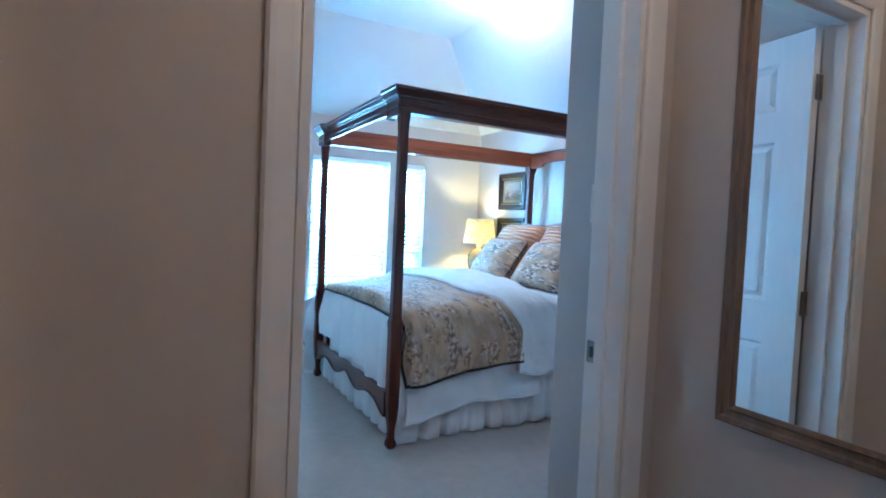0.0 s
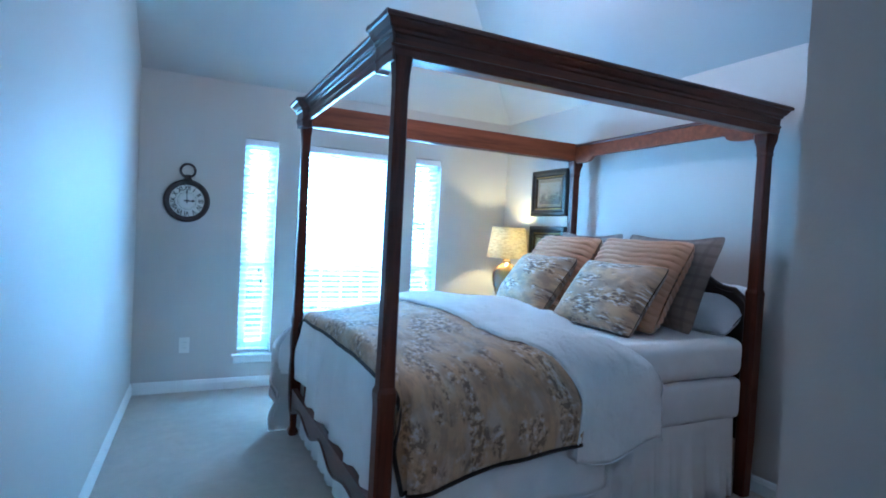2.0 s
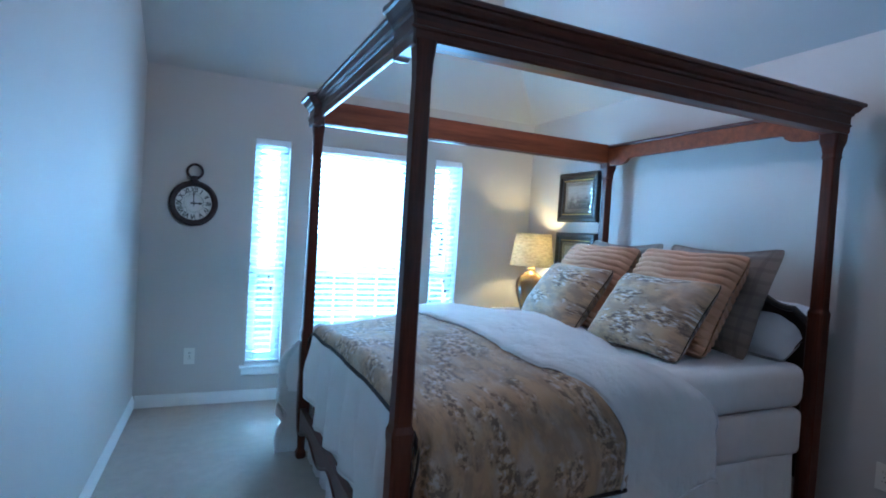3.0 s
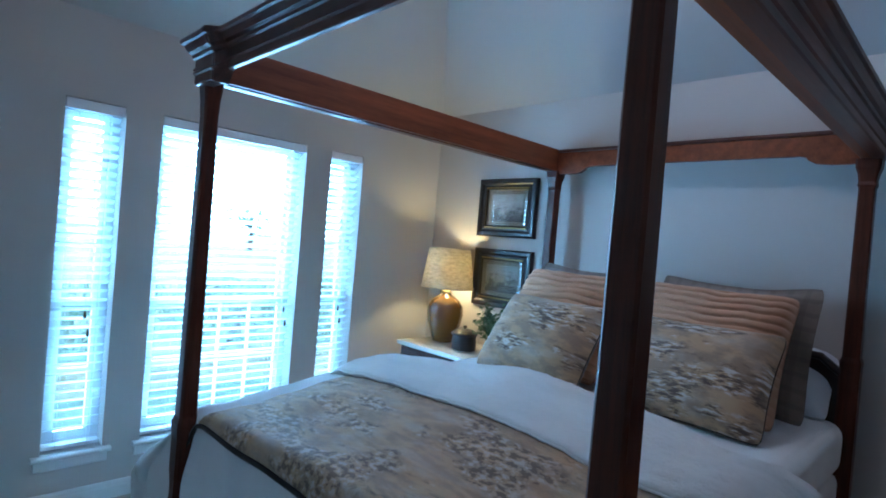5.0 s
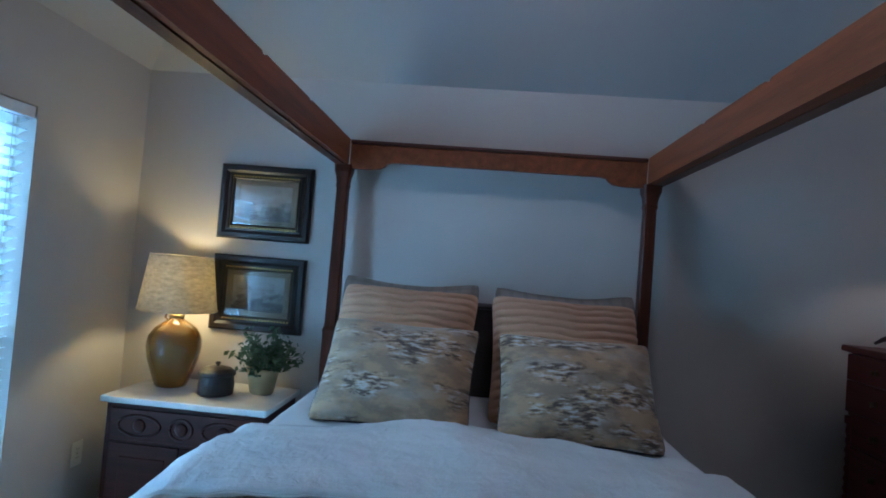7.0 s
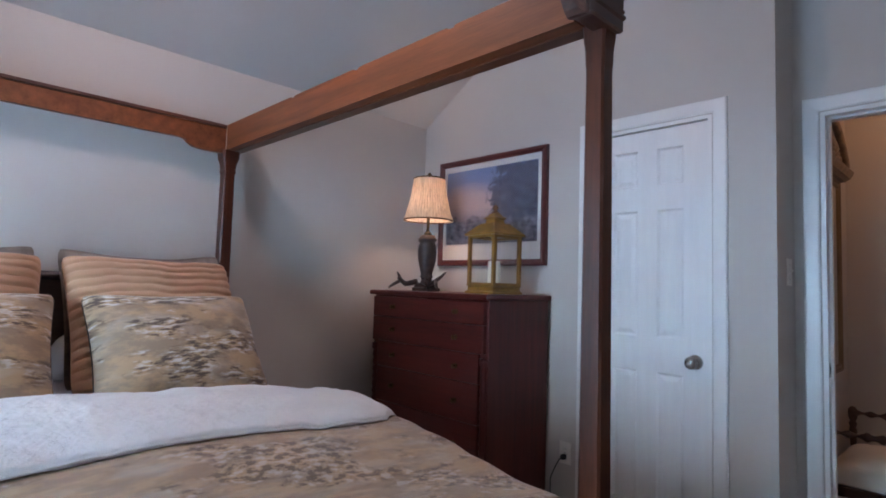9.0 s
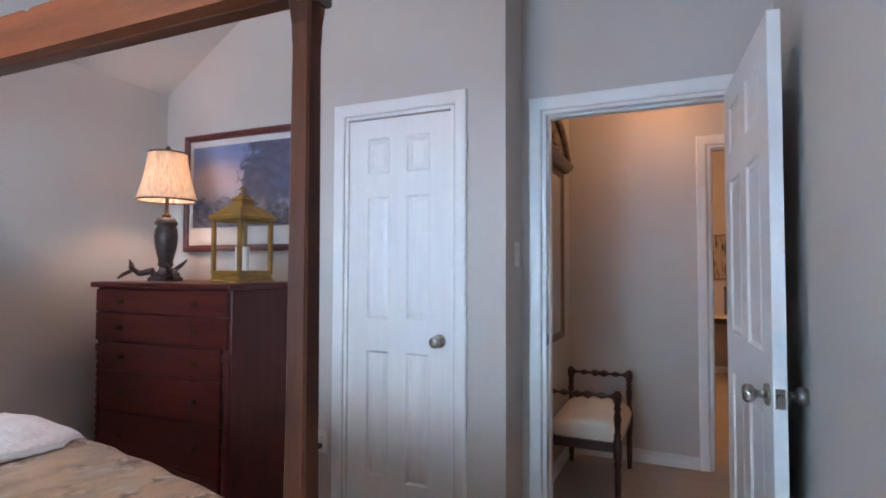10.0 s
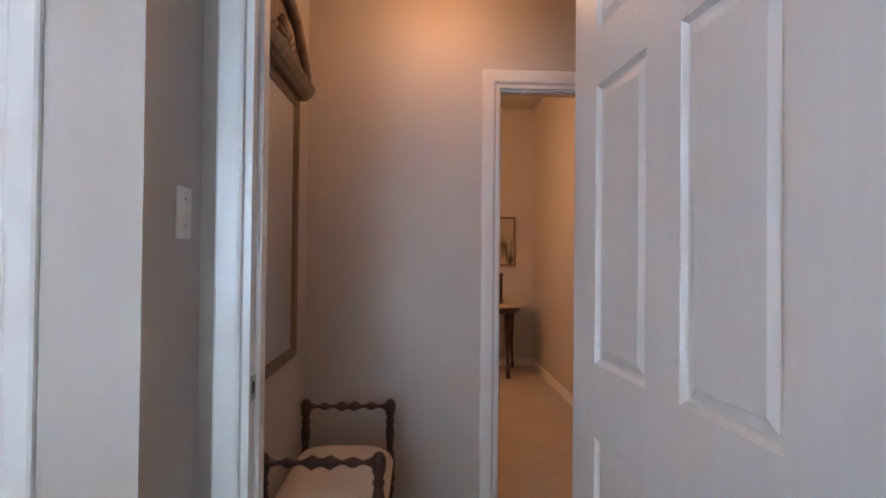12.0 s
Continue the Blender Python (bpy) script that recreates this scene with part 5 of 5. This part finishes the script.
# lamp on the chest: dark urn base, antlers, pleated shade
lb = thing("table_lamp", pose(3.29, 1.83, CZ), "lit lamp with a dark urn base, antlers and pleated shade", "lamp")
part("plinth", add_square_post(bmesh.new(), [(0, 0.066), (0.018, 0.066), (0.024, 0.056), (0.042, 0.054), (0.050, 0.040)], (0, 0, 0)), M_BRONZE, lb)
part("urn", lathe([(0.040, 0.048), (0.032, 0.060), (0.030, 0.075), (0.040, 0.085), (0.034, 0.100), (0.040, 0.125), (0.054, 0.185), (0.058, 0.235), (0.054, 0.270), (0.046, 0.290), (0.056, 0.300), (0.058, 0.312), (0.048, 0.322), (0.044, 0.335), (0.0, 0.338)], 24), M_BRONZE, lb, smooth=True)
part("stem", lathe([(0.022, 0.336), (0.024, 0.350), (0.012, 0.360), (0.009, 0.372), (0.009, 0.455)], 14), M_BRASS, lb)
for sgn, seed in ((1, 0.0), (-1, 2.0)):
    pts = [(sgn * 0.03, 0.05, 0.055), (sgn * 0.10, 0.075, 0.040), (sgn * 0.155, 0.070, 0.060), (sgn * 0.190, 0.055, 0.090), (sgn * 0.215, 0.05, 0.112)]
    a = part("antler", add_tube(bmesh.new(), pts, [0.018, 0.016, 0.013, 0.009, 0.004], 9), M_BRONZE, lb, "dark antler", smooth=True)
    part("tine", add_tube(bmesh.new(), [pts[1], (sgn * 0.14, 0.10, 0.075), (sgn * 0.13, 0.11, 0.098)], [0.013, 0.010, 0.004], 8), M_BRONZE, a, smooth=True)
    part("tine", add_tube(bmesh.new(), [pts[2], (sgn * 0.19, 0.10, 0.035), (sgn * 0.215, 0.115, 0.014)], [0.012, 0.010, 0.006], 8), M_BRONZE, a, smooth=True)


def shade_mesh(r0, r1, z0, z1, seg, pleat=0.0, bell=0.0):
    bm = bmesh.new()
    rows = 10
    for t, rr in ((0.0, 0.0), (0.0025, -0.0025)):
        grid = []
        for j in range(rows + 1):
            s = j / rows
            r = r0 + (r1 - r0) * s - bell * math.sin(math.pi * s) + rr
            grid.append([bm.verts.new(((r + pleat * (i % 2)) * math.cos(2 * math.pi * i / seg), (r + pleat * (i % 2)) * math.sin(2 * math.pi * i / seg), z0 + (z1 - z0) * s)) for i in range(seg)])
        for a, b in zip(grid, grid[1:]):
            for i in range(seg):
                bm.faces.new((a[i], a[(i + 1) % seg], b[(i + 1) % seg], b[i]))
    return bm


def ring_mesh(r, z, thick):
    return add_tube(bmesh.new(), [(r * math.cos(k / 40 * 2 * math.pi), r * math.sin(k / 40 * 2 * math.pi), z) for k in range(41)], thick, 6)


part("shade", shade_mesh(0.146, 0.090, 0.425, 0.682, 96, 0.005, 0.008), M_SHADE_B, lb, "lit cream pleated shade")
part("shade_trim", ring_mesh(0.147, 0.427, 0.005), M_TRIM_BROWN, lb)
part("shade_trim", ring_mesh(0.093, 0.681, 0.0045), M_TRIM_BROWN, lb)
part("finial", lathe([(0.004, 0.67), (0.004, 0.692), (0.012, 0.698), (0.014, 0.708), (0.007, 0.718), (0, 0.722)], 14), M_BRASS, lb, smooth=True)
part("harp", add_tube(bmesh.new(), [(0.088, 0, 0.682), (0, 0, 0.682), (-0.088, 0, 0.682)], 0.002, 6), M_BRASS, lb)
part("bulb", lathe([(0.0, 0.455), (0.013, 0.458), (0.014, 0.485), (0.028, 0.520), (0.030, 0.545), (0.020, 0.568), (0.0, 0.576)], 16), M_BULB, lb, "lit bulb", smooth=True).visible_shadow = False
lamp("chest_lamp_light", "POINT", pose(3.29, 1.83, CZ + 0.54), 1.45, (1.0, 0.82, 0.60), soft=0.035)

# lantern with a candle
ln = thing("lantern", pose(2.765, 1.825, CZ, 0, 0, -6), "mustard yellow metal lantern with glass and a white candle", "lantern")
ln.scale = (0.93, 0.93, 0.88)
part("base", add_square_post(bmesh.new(), [(0, 0.118), (0.012, 0.118), (0.020, 0.108), (0.040, 0.106), (0.046, 0.112), (0.054, 0.112)], (0, 0, 0), 0.03), M_LANTERN, ln)
for sx in (-1, 1):
    for sy in (-1, 1):
        part("corner_post", box(sx * 0.100 - 0.010, sx * 0.100 + 0.010, sy * 0.100 - 0.010, sy * 0.100 + 0.010, 0.054, 0.350, 0.002), M_LANTERN, ln)
for k in range(4):
    rot = Matrix.Rotation(math.pi / 2 * k, 4, "Z")
    bm = box(-0.090, 0.090, -0.103, -0.100, 0.054, 0.350)
    bm.transform(rot)
    g = part("glass_side", bm, M_PANE, ln, "clear glass")
    g.visible_shadow = False
    for za, zb in ((0.335, 0.352), (0.054, 0.066)):
        bm = box(-0.090, 0.090, -0.107, -0.096, za, zb)
        bm.transform(rot)
        part("side_rail", bm, M_LANTERN, ln)
part("roof", add_square_post(bmesh.new(), [(0.350, 0.126), (0.362, 0.126), (0.368, 0.118), (0.420, 0.066), (0.426, 0.060), (0.428, 0.040), (0.452, 0.036), (0.458, 0.046), (0.464, 0.046), (0.470, 0.034), (0.490, 0.020)], (0, 0, 0), 0.03), M_LANTERN, ln)
part("finial", lathe([(0.020, 0.488), (0.024, 0.496), (0.012, 0.504), (0.010, 0.512), (0.019, 0.524), (0.012, 0.538), (0.0, 0.546)], 14), M_RUST, ln, "rusty finial", smooth=True)
part("candle", lathe([(0.0, 0.054), (0.036, 0.054), (0.036, 0.195), (0.030, 0.199), (0.026, 0.194), (0.0, 0.192)], 24), M_CANDLE, ln, "white pillar candle", smooth=False)
part("wick", add_tube(bmesh.new(), [(0, 0, 0.190), (0.001, 0, 0.205), (0.004, 0, 0.212)], 0.0012, 5), M_INK, ln)

# nightstand with a marble top
ns = thing("nightstand", pose(0, 0, 0), "dark carved wooden nightstand with a white marble top", "nightstand")
NX0, NX1, NY0, NY1, NZ = 3.185, 3.632, 4.600, 5.345, 0.722
part("marble_top", box(NX0, NX1, NY0, NY1, NZ - 0.028, NZ, 0.005), M_MARBLE, ns, "white marble slab")
part("body", box(NX0 + 0.025, NX1 - 0.005, NY0 + 0.020, NY1 - 0.020, 0.07, NZ - 0.028, 0.003), M_STAND, ns)
part("plinth", box(NX0 + 0.015, NX1 - 0.005, NY0 + 0.010, NY1 - 0.010, 0.0, 0.075, 0.004), M_STAND, ns)
dr = part("drawer", box(NX0 + 0.012, NX0 + 0.026, NY0 + 0.050, NY1 - 0.050, 0.535, 0.672, 0.004), M_STAND, ns)
yc = (NY0 + NY1) / 2


def oval(yc0, zc0, ry, rz):
    return [(NX0 + 0.011, yc0 + ry * math.cos(k / 32 * 2 * math.pi), zc0 + rz * math.sin(k / 32 * 2 * math.pi)) for k in range(33)]


for yy, ry in ((yc, 0.050), (yc - 0.19, 0.095), (yc + 0.19, 0.095)):
    part("carved_oval", add_tube(bmesh.new(), oval(yy, 0.603, ry, 0.045), 0.006, 6), M_STAND, dr, smooth=True)
    part("carved_boss", lathe([(0.030, 0), (0.022, 0.006), (0.010, 0.012), (0.0, 0.014)], 18, (NX0 + 0.012, yy, 0.603), Matrix.Rotation(radians(-90), 4, "Y")), M_STAND, dr, smooth=True)
for s in (0, 1):
    a = NY0 + 0.05 if s == 0 else yc + 0.006
    b = yc - 0.006 if s == 0 else NY1 - 0.05
    dd = part("cabinet_door", box(NX0 + 0.012, NX0 + 0.026, a, b, 0.095, 0.522, 0.004), M_STAND, ns)
    part("door_panel", box(NX0 + 0.005, NX0 + 0.013, a + 0.055, b - 0.055, 0.15, 0.467, 0.004), M_STAND, dd)

# amber glass lamp
la = thing("table_lamp", pose(3.455, 5.185, NZ), "lit lamp with an amber glass jar and linen shade", "lamp")
part("jar", lathe([(0.060, 0.0), (0.072, 0.004), (0.076, 0.016), (0.095, 0.070), (0.116, 0.135), (0.124, 0.190), (0.118, 0.240), (0.094, 0.280), (0.060, 0.305), (0.038, 0.318), (0.030, 0.330), (0.0, 0.331)], 40), M_AMBER, la, "amber glass jar", smooth=True)
part("collar", lathe([(0.034, 0.328), (0.034, 0.340), (0.026, 0.346), (0.022, 0.352), (0.022, 0.372), (0.012, 0.376), (0.012, 0.42)], 20), M_GOLD, la)
part("bail_handle", add_tube(bmesh.new(), [(0.0, 0.040, 0.312), (0.0, 0.058, 0.322), (0.0, 0.052, 0.352), (0.0, 0.026, 0.366)], 0.005, 8), M_AMBER, la, smooth=True)
part("shade", shade_mesh(0.178, 0.142, 0.365, 0.628, 64), M_SHADE_A, la, "lit coarse linen drum shade")
part("shade_trim", ring_mesh(0.178, 0.366, 0.0035), M_SHADE_A, la)
part("shade_trim", ring_mesh(0.142, 0.627, 0.0035), M_SHADE_A, la)
part("harp", add_tube(bmesh.new(), [(0.140, 0, 0.620), (0, 0, 0.615), (-0.140, 0, 0.620)], 0.002, 6), M_BRASS, la)
part("bulb", lathe([(0.0, 0.415), (0.013, 0.418), (0.014, 0.445), (0.028, 0.480), (0.030, 0.505), (0.020, 0.528), (0.0, 0.536)], 16), M_BULB, la, "lit bulb", smooth=True).visible_shadow = False
lamp("amber_lamp_light", "POINT", pose(3.455, 5.185, NZ + 0.50), 7.2, (1.0, 0.80, 0.30), soft=0.035)

# lidded box and potted plant
bx = thing("trinket_box", pose(3.385, 4.925, NZ), "small dark carved round box with a lid", "box")
part("body", lathe([(0.070, 0), (0.078, 0.006), (0.080, 0.050), (0.074, 0.090), (0.0, 0.090)], 28), M_BOXDARK, bx, smooth=False)
lid = part("lid", lathe([(0.082, 0.090), (0.085, 0.096), (0.082, 0.108), (0.060, 0.122), (0.030, 0.130), (0.0, 0.131)], 28), M_BOXDARK, bx, smooth=False)
part("lid_knob", lathe([(0.006, 0.128), (0.006, 0.136), (0.013, 0.142), (0.011, 0.150), (0, 0.153)], 12), M_BOXDARK, lid, smooth=True)
pl = thing("potted_plant", pose(3.485, 4.745, NZ), "bushy green plant in a small ochre pot", "plant")
part("pot", lathe([(0.050, 0), (0.056, 0.006), (0.066, 0.060), (0.074, 0.108), (0.078, 0.112), (0.078, 0.124), (0.070, 0.124), (0.066, 0.112), (0.0, 0.110)], 28), M_POT, pl, smooth=True)
part("soil", lathe([(0.0, 0.106), (0.066, 0.108), (0.0, 0.114)], 20), M_SOIL, pl)
rng = random.Random(5)
stems = bmesh.new()
leaves = bmesh.new()
for k in range(60):
    a, tilt = rng.uniform(0, 2 * math.pi), rng.uniform(0.05, 1.30)
    ln_ = rng.uniform(0.11, 0.215)
    p0 = Vector((0.03 * math.cos(a), 0.03 * math.sin(a), 0.108))
    way = Vector((math.sin(tilt) * math.cos(a), math.sin(tilt) * math.sin(a), math.cos(tilt)))
    p1 = p0 + way * ln_ * 0.6
    p2 = p0 + way * ln_ + Vector((0, 0, -0.02 * tilt))
    add_tube(stems, [p0, p1, p2], [0.0018, 0.0014, 0.0008], 4)
    for j in range(9):
        c = p0.lerp(p2, 0.3 + 0.085 * j) + Vector((rng.uniform(-1, 1), rng.uniform(-1, 1), rng.uniform(-1, 1))) * 0.018
        c.x = min(c.x, 0.140)
        q = Euler((rng.uniform(-0.9, 0.9), rng.uniform(-0.9, 0.9), rng.uniform(0, 6.3))).to_matrix()
        s = rng.uniform(0.014, 0.024)
        vs = [leaves.verts.new(c + q @ Vector(v)) for v in ((-s, 0, 0), (-0.3 * s, -0.55 * s, 0.15 * s), (s, 0, -0.1 * s), (-0.3 * s, 0.55 * s, 0.15 * s), (0, 0, -0.12 * s))]
        for e in ((0, 1, 4), (1, 2, 4), (2, 3, 4), (3, 0, 4)):
            leaves.faces.new([vs[i] for i in e])
part("stems", stems, M_LEAF, pl)
tagged(part("foliage", leaves, M_LEAF, pl), kind="stuff")

# ceiling light
cl = thing("ceiling_light", pose(2.46, 3.55, FLAT), "lit white glass dome light on the flat ceiling", "ceiling light")
part("pan", lathe([(0.0, -0.03), (0.17, -0.03), (0.18, -0.02), (0.18, 0.0)], 32), M_NICKEL, cl)
part("dome", lathe([(0.165, -0.032), (0.160, -0.050), (0.135, -0.075), (0.090, -0.095), (0.0, -0.105)][::-1], 32), M_DOME, cl, "lit white glass dome", smooth=True).visible_shadow = False

# ---- hall things ----
mr = thing("wall_mirror", pose(XH, 0.625, 0, 0, 0, 90), "tall mirror in a carved brown frame with a crest", "mirror")
MZ0, MZ1, MW = 0.825, 1.895, 0.335
fr = bmesh.new()
rows = []
for u, v in [(0, 0.0), (0, 0.016), (0.005, 0.021), (0.014, 0.021), (0.019, 0.016), (0.030, 0.015), (0.035, 0.019), (0.041, 0.015), (0.044, 0.011), (0.044, 0.0)]:
    rows.append([fr.verts.new(p) for p in ((-MW + u, v, MZ0 + u), (MW - u, v, MZ0 + u), (MW - u, v, MZ1 - u), (-MW + u, v, MZ1 - u))])
for a, b in zip(rows, rows[1:] + rows[:1]):
    for i in range(4):
        fr.faces.new((a[i], a[(i + 1) % 4], b[(i + 1) % 4], b[i]))
part("mirror_frame", fr, M_MIRFRAME, mr)
part("mirror_glass", box(-MW + 0.040, MW - 0.040, 0.005, 0.010, MZ0 + 0.040, MZ1 - 0.040), M_MIRROR, mr, "clear silvered glass")
part("crest_shelf", add_extrude(bmesh.new(), [(0.0, 1.895), (0.040, 1.895), (0.050, 1.905), (0.062, 1.910), (0.074, 1.930), (0.080, 1.945), (0.0, 1.945)], lambda u, v, w: (-MW - 0.03 + w, u, v), 2 * MW + 0.06), M_MIRFRAME, mr)
arc = [(-MW, 1.945)]
for k in range(25):
    s = -1 + 2 * k / 24
    arc.append((s * MW, 1.965 + 0.195 * (math.cos(s * math.pi / 2)) ** 0.9))
arc.append((MW, 1.945))
part("crest_panel", add_extrude(bmesh.new(), arc, lambda u, v, w: (u, 0.004 + w, v), 0.026), M_MIRFRAME, mr)
part("crest_moulding", add_tube(bmesh.new(), [(u, 0.046, v + 0.008) for u, v in arc[1:-1]], 0.021, 8), M_MIRFRAME, mr, smooth=True)
for k in range(9):
    a = radians(-80 + 20 * k)
    bm = bmesh.new()
    add_tube(bm, [(0.02 * math.sin(a), 0.034, 1.965 + 0.02 * math.cos(a)), (0.07 * math.sin(a), 0.050, 1.965 + 0.075 * math.cos(a)), (0.115 * math.sin(a), 0.036, 1.965 + 0.130 * math.cos(a))], [0.008, 0.016, 0.010], 8)
    part("shell_rib", bm, M_MIRFRAME, mr, smooth=True)
for sgn in (-1, 1):
    pts = [(sgn * (0.14 + 0.10 * k / 8 + 0.03 * math.sin(k)), 0.040, 1.968 + 0.045 * abs(math.cos(k * 0.8)) * (1 - k / 9)) for k in range(9)]
    part("leaf_scroll", add_tube(bmesh.new(), pts, [0.012, 0.014, 0.012, 0.014, 0.012, 0.012, 0.010, 0.010, 0.006], 8), M_MIRFRAME, mr, smooth=True)

# bench with turned arms
be = thing("bench", pose(0, 0, 0), "dark turned-wood bench with a cream upholstered seat", "bench")
EX0, EX1, EY0, EY1 = 1.105, 1.470, 0.185, 0.835
LEG = [(0.012, 0), (0.016, 0.010), (0.013, 0.030), (0.017, 0.060), (0.019, 0.18), (0.015, 0.20), (0.021, 0.225), (0.021, 0.24), (0.016, 0.25), (0.024, 0.265), (0.024, 0.355), (0.016, 0.37), (0.021, 0.385), (0.014, 0.40), (0.017, 0.44), (0.021, 0.475), (0.015, 0.51),
       (0.021, 0.525), (0.014, 0.54), (0.022, 0.560), (0.024, 0.585), (0.022, 0.605), (0.012, 0.618), (0.0, 0.622)]
for x in (EX0, EX1):
    for y in (EY0, EY1):
        part("leg", lathe(LEG, 16, (x, y, 0)), M_BENCH, be, smooth=True)
for y in (EY0, EY1):
    prof = []
    L = EX1 - EX0 - 0.03
    for k in range(33):
        s = k / 32
        prof.append((0.0125 + 0.0055 * math.cos(s * 2 * math.pi * 5) + (0.006 if abs(s - 0.5) < 0.10 else 0.0), s * L))
    part("arm_rail", lathe(prof, 14, (EX0 + 0.015, y, 0.588), Matrix.Rotation(radians(90), 4, "Y")), M_BENCH, be, smooth=True)
    part("seat_rail", box(EX0 + 0.012, EX1 - 0.012, y - 0.011, y + 0.011, 0.295, 0.345, 0.003), M_BENCH, be)
for x in (EX0, EX1):
    part("seat_rail", box(x - 0.011, x + 0.011, EY0 + 0.012, EY1 - 0.012, 0.295, 0.345, 0.003), M_BENCH, be)
    part("seat_bead", add_tube(bmesh.new(), [(x + (-0.010 if x == EX0 else 0.010), EY0 + 0.03 + k * 0.0098, 0.350 + 0.003 * (k % 2)) for k in range(61)], 0.004, 5), M_BENCH, be)


def seat_at(u, v):
    a, b = 2 * u - 1, 2 * v - 1
    e = (1 - abs(a) ** 5) * (1 - abs(b) ** 7)
    return ((EX0 + EX1) / 2 + a * 0.200, (EY0 + EY1) / 2 + b * 0.318, 0.352 + 0.095 * max(0.0, e) ** 0.45 + 0.012 * (1 - a * a) * (1 - b * b) + 0.004 * wob(a * 3, b * 5, 2))


bm = add_sheet(bmesh.new(), seat_at, 26, 36, 0.0, 0.4, 0.64)
add_box(bm, EX0 - 0.014, EX1 + 0.014, EY0 + 0.014, EY1 - 0.014, 0.340, 0.3525)
part("seat", bm, M_SEAT, be, "cream upholstered seat", smooth=True)
# hall ceiling light
hl = thing("ceiling_light", pose(0.90, 0.44, 2.50), "lit white glass dome light on the hall ceiling", "ceiling light")
part("pan", lathe([(0.0, -0.025), (0.13, -0.025), (0.14, -0.015), (0.14, 0.0)], 28), M_NICKEL, hl)
part("dome", lathe([(0.125, -0.027), (0.120, -0.045), (0.100, -0.068), (0.065, -0.085), (0.0, -0.092)][::-1], 28), M_DOME, hl, "lit white glass dome", smooth=True).visible_shadow = False

# ---- office beyond the hall ----
tb = thing("console_table", pose(0, 0, 0), "dark console table with a pale rounded top", "table")
bm = bmesh.new()
half = [(0.30 + 0.45 * math.cos(math.pi * k / 20) * 1.0, -3.22 + 0.44 * math.sin(math.pi * k / 20)) for k in range(21)]
add_extrude(bm, [(0.75, -3.62)] + half + [(-0.15, -3.62)], lambda u, v, w: (u, v, 0.735 + w), 0.025)
part("tabletop", bm, M_OFFTOP, tb, "pale rounded tabletop")
bm = bmesh.new()
add_extrude(bm, [(0.70, -3.60)] + [(0.30 + 0.38 * math.cos(math.pi * k / 20), -3.25 + 0.38 * math.sin(math.pi * k / 20)) for k in range(21)] + [(-0.10, -3.60)], lambda u, v, w: (u, v, 0.665 + w), 0.070)
part("apron", bm, M_BENCH, tb)
for x, y in ((-0.05, -3.55), (0.65, -3.55), (0.08, -3.00), (0.52, -3.00)):
    part("leg", add_tube(bmesh.new(), [(x, y, 0.67), (x + 0.01, y + 0.03, 0.50), (x, y - 0.01, 0.25), (x - 0.005, y + 0.02, 0.08), (x, y + 0.05, 0.01)], [0.034, 0.030, 0.020, 0.016, 0.024], 10), M_BENCH, tb, smooth=True)
bgx = thing("storage_box", pose(0.25, -3.10, 0.760), "dark upright leather box standing on the table", "box")
part("body", box(-0.115, 0.115, -0.10, 0.10, 0, 0.27, 0.012), M_HEADB, bgx)
part("lid", box(-0.119, 0.119, -0.104, 0.104, 0.27, 0.315, 0.012), M_HEADB, bgx)
part("handle", add_tube(bmesh.new(), [(-0.05, 0, 0.312), (-0.04, 0, 0.345), (0.04, 0, 0.345), (0.05, 0, 0.312)], 0.006, 8), M_BRASS, bgx)
pc = thing("framed_picture", pose(0.25, -3.66, 1.42), "canvas of dark tree trunks above the table", "picture")
moulding(pc, 0.70, 0.56, [(0, 0.0), (0, 0.026), (0.012, 0.030), (0.022, 0.024), (0.022, 0.0)], M_MIRFRAME, "picture_frame")
sheet_part("canvas", pc, 0.66, 0.52, 0.016, M_PIC_C)
